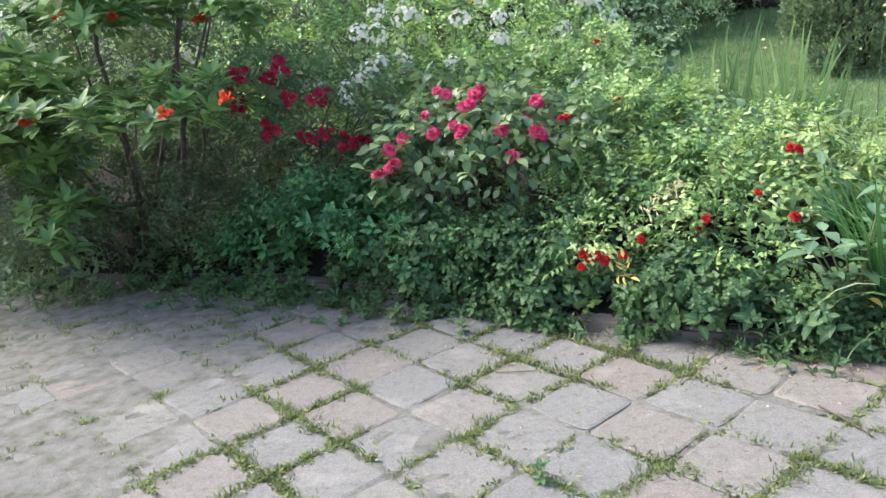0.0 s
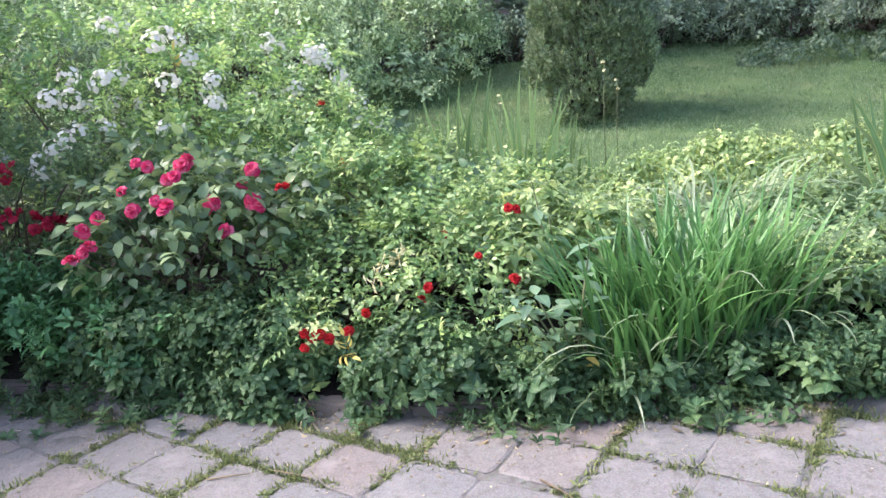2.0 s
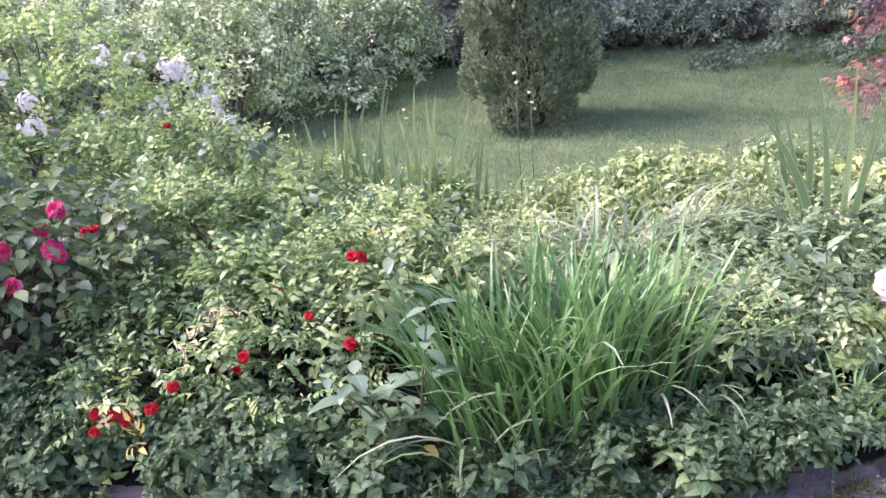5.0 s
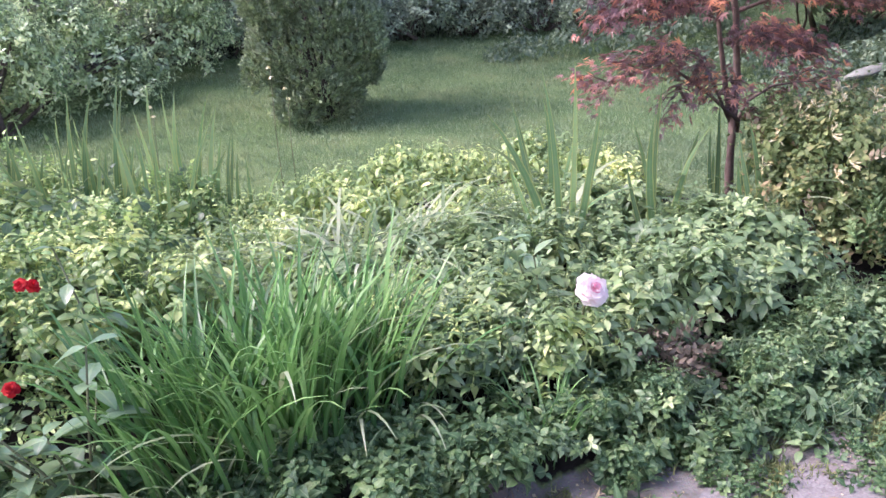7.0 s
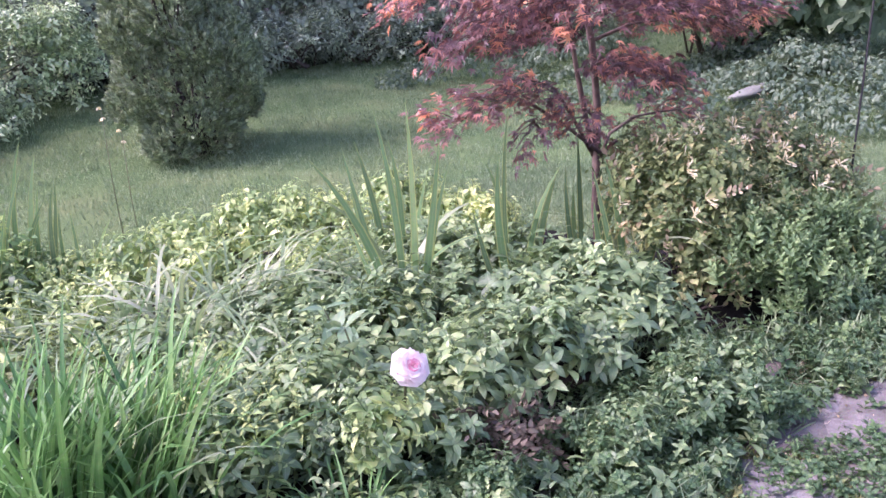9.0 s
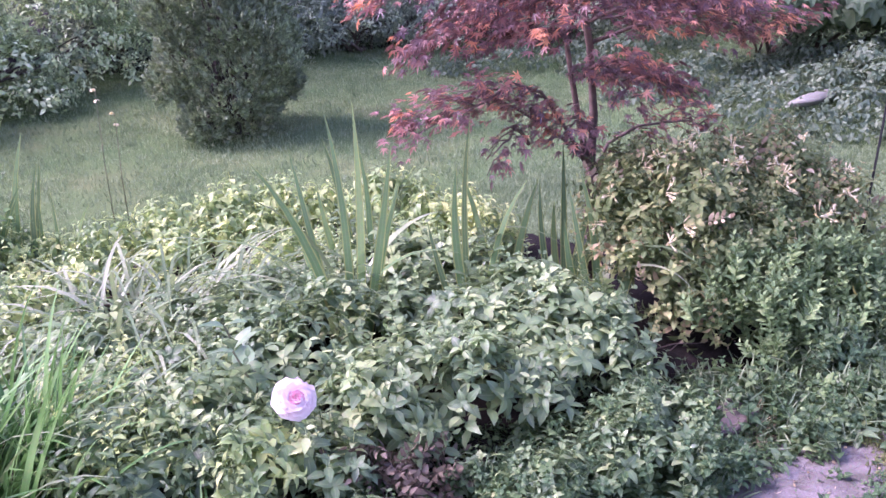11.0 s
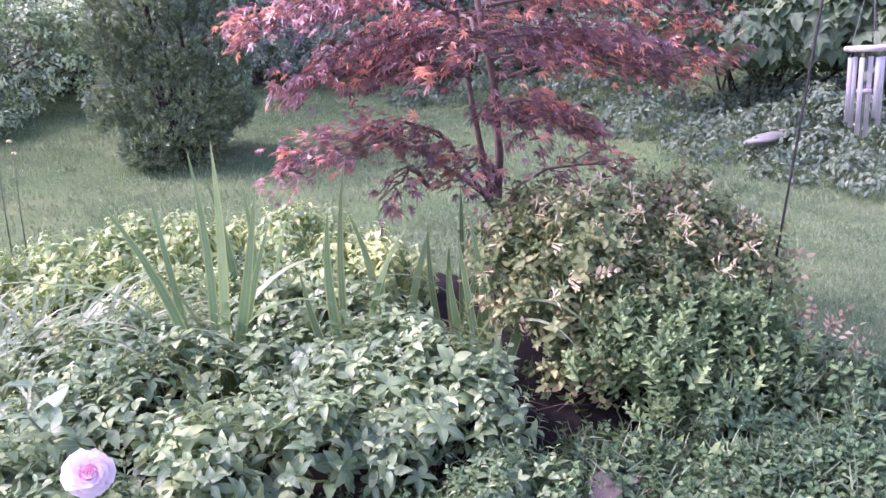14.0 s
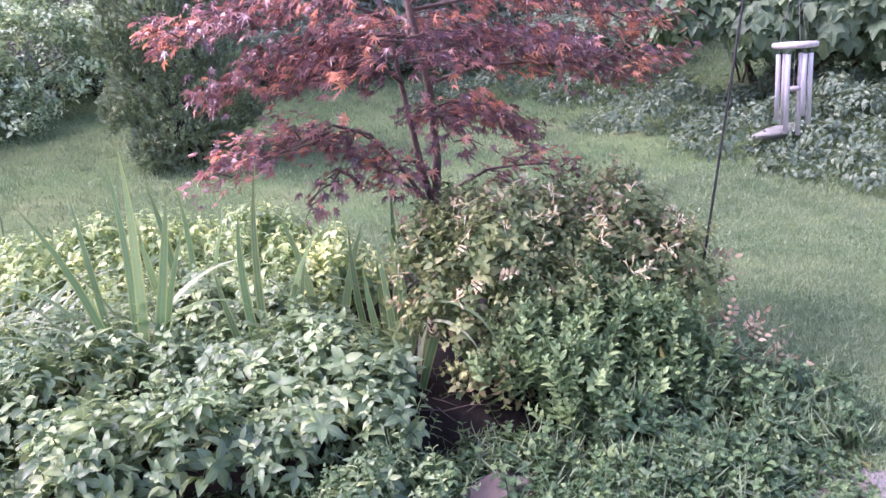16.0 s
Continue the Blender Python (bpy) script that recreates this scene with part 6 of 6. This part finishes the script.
km = frames_for(kp, np.array([[0, -0.15, 1.0]]) + 0.3 * kr.normal(size=kp.shape), kr, (0.35, 1.3))
tagged(new("kerb_weeds", scattered(KERB_WEEDS, km, kr.integers(0, len(KERB_WEEDS), len(km))).mesh("kerb_weeds", CREEP)), "leafy weeds growing along the kerb", "weeds", kind="stuff")
er = np.random.default_rng(14)
ex = np.concatenate([er.uniform(-0.7, 3.1, 1900), er.uniform(-3.2, -0.7, 900)])
ex = ex[np.array([noise.noise(Vector((q * 2.1, 7.0, 0))) - 0.28 * math.exp(-((q - 0.75) / 0.5) ** 2) > -0.2 for q in ex])]
ey = edge(ex) + er.uniform(-0.09, 0.22, len(ex)) * np.where(ex < -0.7, 2.2, 1.0) - 0.05 * np.sin(ex * 5)
ep = np.stack([ex, ey, ground_z(ex, ey) + 0.02], 1)
em = local(frames_for(ep, np.array([[0, -0.5, 0.9]]) + 0.6 * er.normal(size=ep.shape), er, (0.6, 1.3)), creeper.location)
foliage(creeper, "foliage", CREEP_SPRIGS, em, CREEP)
field("paving_weeds", "small creeping weeds over the sunken paving", CREEP_SPRIGS + WEED_TUFTS[:2], CREEP, (3.0, 5.5), (1.8, 2.75), 8500, lambda x, y, g: np.array([noise.noise(Vector((a * 2.6, b * 3.4, 5.0))) + 0.8 * (b - 2.03) for a, b in zip(x, y)]) + 0.15 * g.normal(size=len(x)) > -0.02, 53, (0.3, 0.8), 0.5)
# crumbled litter on the paving by the bed
lr = np.random.default_rng(15)
LITTER = [leaf_pattern(0.02, 0.008, 0.4, 0.3, 2), leaf_pattern(0.028, 0.005, 0.3, 0.5, 2), leaf_pattern(0.013, 0.010, -0.3, 0.2, 2)]
lx = lr.uniform(-2.6, 5.2, 5200)
ly = edge(lx) - 0.01 - np.abs(lr.normal(0, 0.16, len(lx))) * np.where(lr.random(len(lx)) < 0.35, 4.0, 1.0)
lsel = np.array([noise.noise(Vector((q * 3.0, w * 4.0, 8.0))) for q, w in zip(lx, ly)]) + 0.2 * lr.normal(size=len(lx)) > -0.02
lp = np.stack([lx, ly, np.full(len(lx), 0.004)], 1)[lsel]
lm = frames_for(lp, lr.normal(size=lp.shape) * (1, 1, 0.16), lr, (0.5, 1.3))
tagged(new("leaf_litter", scattered(LITTER, lm, lr.integers(0, 3, len(lm))).mesh("leaf_litter", DRY)), "crumbled dry leaves and stalks along the kerb", "leaf litter", kind="stuff")
# fallen leaves
fr = np.random.default_rng(10)
litter_leaf = [p.mesh("fallen_leaf", DRY) for p in (leaf_pattern(0.045, 0.02, 0.5, 0.2), leaf_pattern(0.06, 0.012, 0.4, 0.3), leaf_pattern(0.035, 0.022, -0.4, 0.2))]
for k in range(90):
    x = fr.uniform(-2.2, 4.9)
    y = float(edge(x)) - abs(fr.normal(0.03, 0.12)) - 0.02
    lf = new("fallen_leaf", litter_leaf[k % 3])
    lf.matrix_world = turn(-90 + fr.normal(0, 14), fr.normal(0, 10), fr.uniform(0, 360), (x, y, 0.012), fr.uniform(0.6, 1.3))
    tagged(lf, "dry fallen leaf lying on the paving", "leaf", "fallen leaves along the kerb")

# straws, a leafy weed and yellowed sprigs
for (ax_, ay_, az_), (bx_, by_, bz_) in (((1.11, 2.43, 0.008), (1.18, 2.21, 0.008)), ((0.81, 3.25, 0.07), (0.89, 3.05, 0.008)), ((0.44, 3.36, 0.08), (0.48, 3.14, 0.008)), ((0.07, 2.91, 0.008), (0.22, 2.88, 0.010)), ((0.42, 2.75, 0.008), (0.30, 2.86, 0.012))):
    q = stick([(0, 0, 0), ((bx_ - ax_) * 0.5 + 0.008, (by_ - ay_) * 0.5, (bz_ - az_) * 0.45), (bx_ - ax_, by_ - ay_, bz_ - az_)], 0.0035, 0.002, 5)
    straw = tagged(new("dry_stalk", q.mesh("dry_stalk", DRY)), "dry pale stalk lying on the paving by the kerb", "stalk", "stalks on the paving")
    straw.location = (ax_, ay_, az_)
for wx, wy, size, seed in ((1.72, 2.52, 1.5, 5), (0.16, 2.14, 0.9, 6), (0.62, 3.02, 0.8, 7), (-0.35, 3.55, 1.3, 8), (-0.75, 3.85, 1.2, 9), (-0.05, 3.35, 1.0, 10)):
    weed = thing("leafy_weed", (wx, wy, 0.0), "small leafy green weed growing out of a paving joint", "weed")
    wr = random.Random(seed)
    shapes = [leaf_pattern(0.05 * size, 0.024 * size, 0.25, 0.25, 4).mesh("leaf", CREEP), leaf_pattern(0.04 * size, 0.021 * size, 0.2, 0.4, 4).mesh("leaf", CREEP)]
    q = stick([(0, 0, -0.01), (0.004, 0, 0.03 * size), (0.0, 0.004, 0.06 * size)], 0.003, 0.0015, 5)
    part("stem", q.mesh("stem", STEM), weed)
    for k in range(14):
        part("leaf", shapes[k % 2], weed, m=turn(0, 0, 137.5 * k + wr.uniform(-20, 20), (0, 0, 0.06 * size * k / 14)) @ turn(-(92 - 3.5 * k + wr.uniform(-10, 10)), 0, 0) @ turn(0, 0, 180))
yellowed = [pinnate(0.09, 0.05, 0.017, 2, k, 0.5).mesh("yellowed_leaf", YELLOW) for k in range(2)]
on_plant(pale_shrub, "yellowed_leaf", yellowed, [(0.64, 3.16, 0.28), (0.60, 3.15, 0.26)], rng, "yellowed leaf")
on_plant(rambler, "yellowed_leaf", yellowed, [(0.14, 4.42, 1.37)], rng, "yellowed leaf")

twr = random.Random(12)
for k in range(26):
    x, y = twr.uniform(4.15, 4.6), twr.uniform(2.66, 3.1)
    a, ln = twr.uniform(0, 6.28), twr.uniform(0.06, 0.2)
    z = gz(x, y) + 0.012
    q = stick([(0, 0, 0), (ln * 0.5 * math.cos(a), ln * 0.5 * math.sin(a), twr.uniform(0.0, 0.03)), (ln * math.cos(a), ln * math.sin(a), twr.uniform(-0.004, 0.05))], 0.003, 0.0015, 4)
    fallen = tagged(new("twig", q.mesh("twig", WOOD)), "dry twig lying on the shade-darkened soil", "twig", "twigs in the hollow")
    fallen.location = (x, y, z)

blade_clump("dry_grass_tuft", "brown dried grass lying by the paving", (4.38, 2.47, gz(4.38, 2.47)), 40, 0.14, 0.005, DRY, (0.06, 0.03), (40, 80), (20, 60), 71, 40)
bush("withered_fern", "brown withered fern at the corner of the bed", "dead leaves", (5.52, 2.62, gz(5.52, 2.62)), [(5.5, 2.6, 0.16, 0.12, 0.1, 0.1), (5.42, 2.62, 0.22, 0.08, 0.08, 0.1)], RAMBLER_SPRIGS, DRY, 20, 0.0, 20, (5.4, 2.3), "dry_leaf", 0.5, 3, scale=(0.6, 1.0), buds=0)
for k, (sx, sy, sh) in enumerate(((2.86, 5.55, 1.0), (2.93, 5.5, 0.86), (2.2, 5.9, 0.9))):
    stalk = thing("seed_stalk", (sx, sy, gz(sx, sy)), "thin stalk with a pale seed head among the irises", "plant")
    q = stick([(0, 0, 0), (0.01, 0.01, sh * 0.6), (0.03, 0.0, sh)], 0.004, 0.002, 5)
    part("stem", q.mesh("stem", STEM), stalk)
    for i in range(2):
        q = flower_cluster(0.014, 0.009, 9, 60 + k * 3 + i)
        part("seed_head", q.mesh("seed_head", CREAM), stalk, "pale seed head", m=turn(at=(0.03 + 0.012 * (i - 1), 0, sh - 0.06 * i)))

# ---- kerb of worn stones ----
kerb = tagged(new("kerb", None), "low kerb of worn brown stones along the bed", "kerb", kind="structure")


def kerb_stone_mesh(seed):
    r_ = random.Random(seed)
    bm = bmesh.new()
    bmesh.ops.create_cube(bm, size=1.0)
    for v_ in bm.verts:
        v_.co = Vector((v_.co.x * 0.44 + r_.uniform(-0.005, 0.005), v_.co.y * 0.07 + r_.uniform(-0.004, 0.004), v_.co.z * 0.11 + r_.uniform(-0.005, 0.005)))
    bmesh.ops.bevel(bm, geom=list(bm.edges), offset=0.014, segments=2, affect="EDGES")
    return bm_mesh("kerb_stone", bm, KERB)


KERB_STONES = [kerb_stone_mesh(s) for s in range(5)]
along = -2.6
while along < 2.5:
    ang = math.degrees(math.atan2(float(edge(along + 0.1)) - float(edge(along - 0.1)), 0.2))
    part("kerb_stone", KERB_STONES[pr.randrange(5)], kerb, m=turn(pr.uniform(-5, 5), pr.uniform(-2, 2), ang + pr.uniform(-3, 3), (along, float(edge(along)) + 0.02, 0.002 + pr.uniform(-0.01, 0.006))))
    along += 0.452 * math.cos(radians(ang))
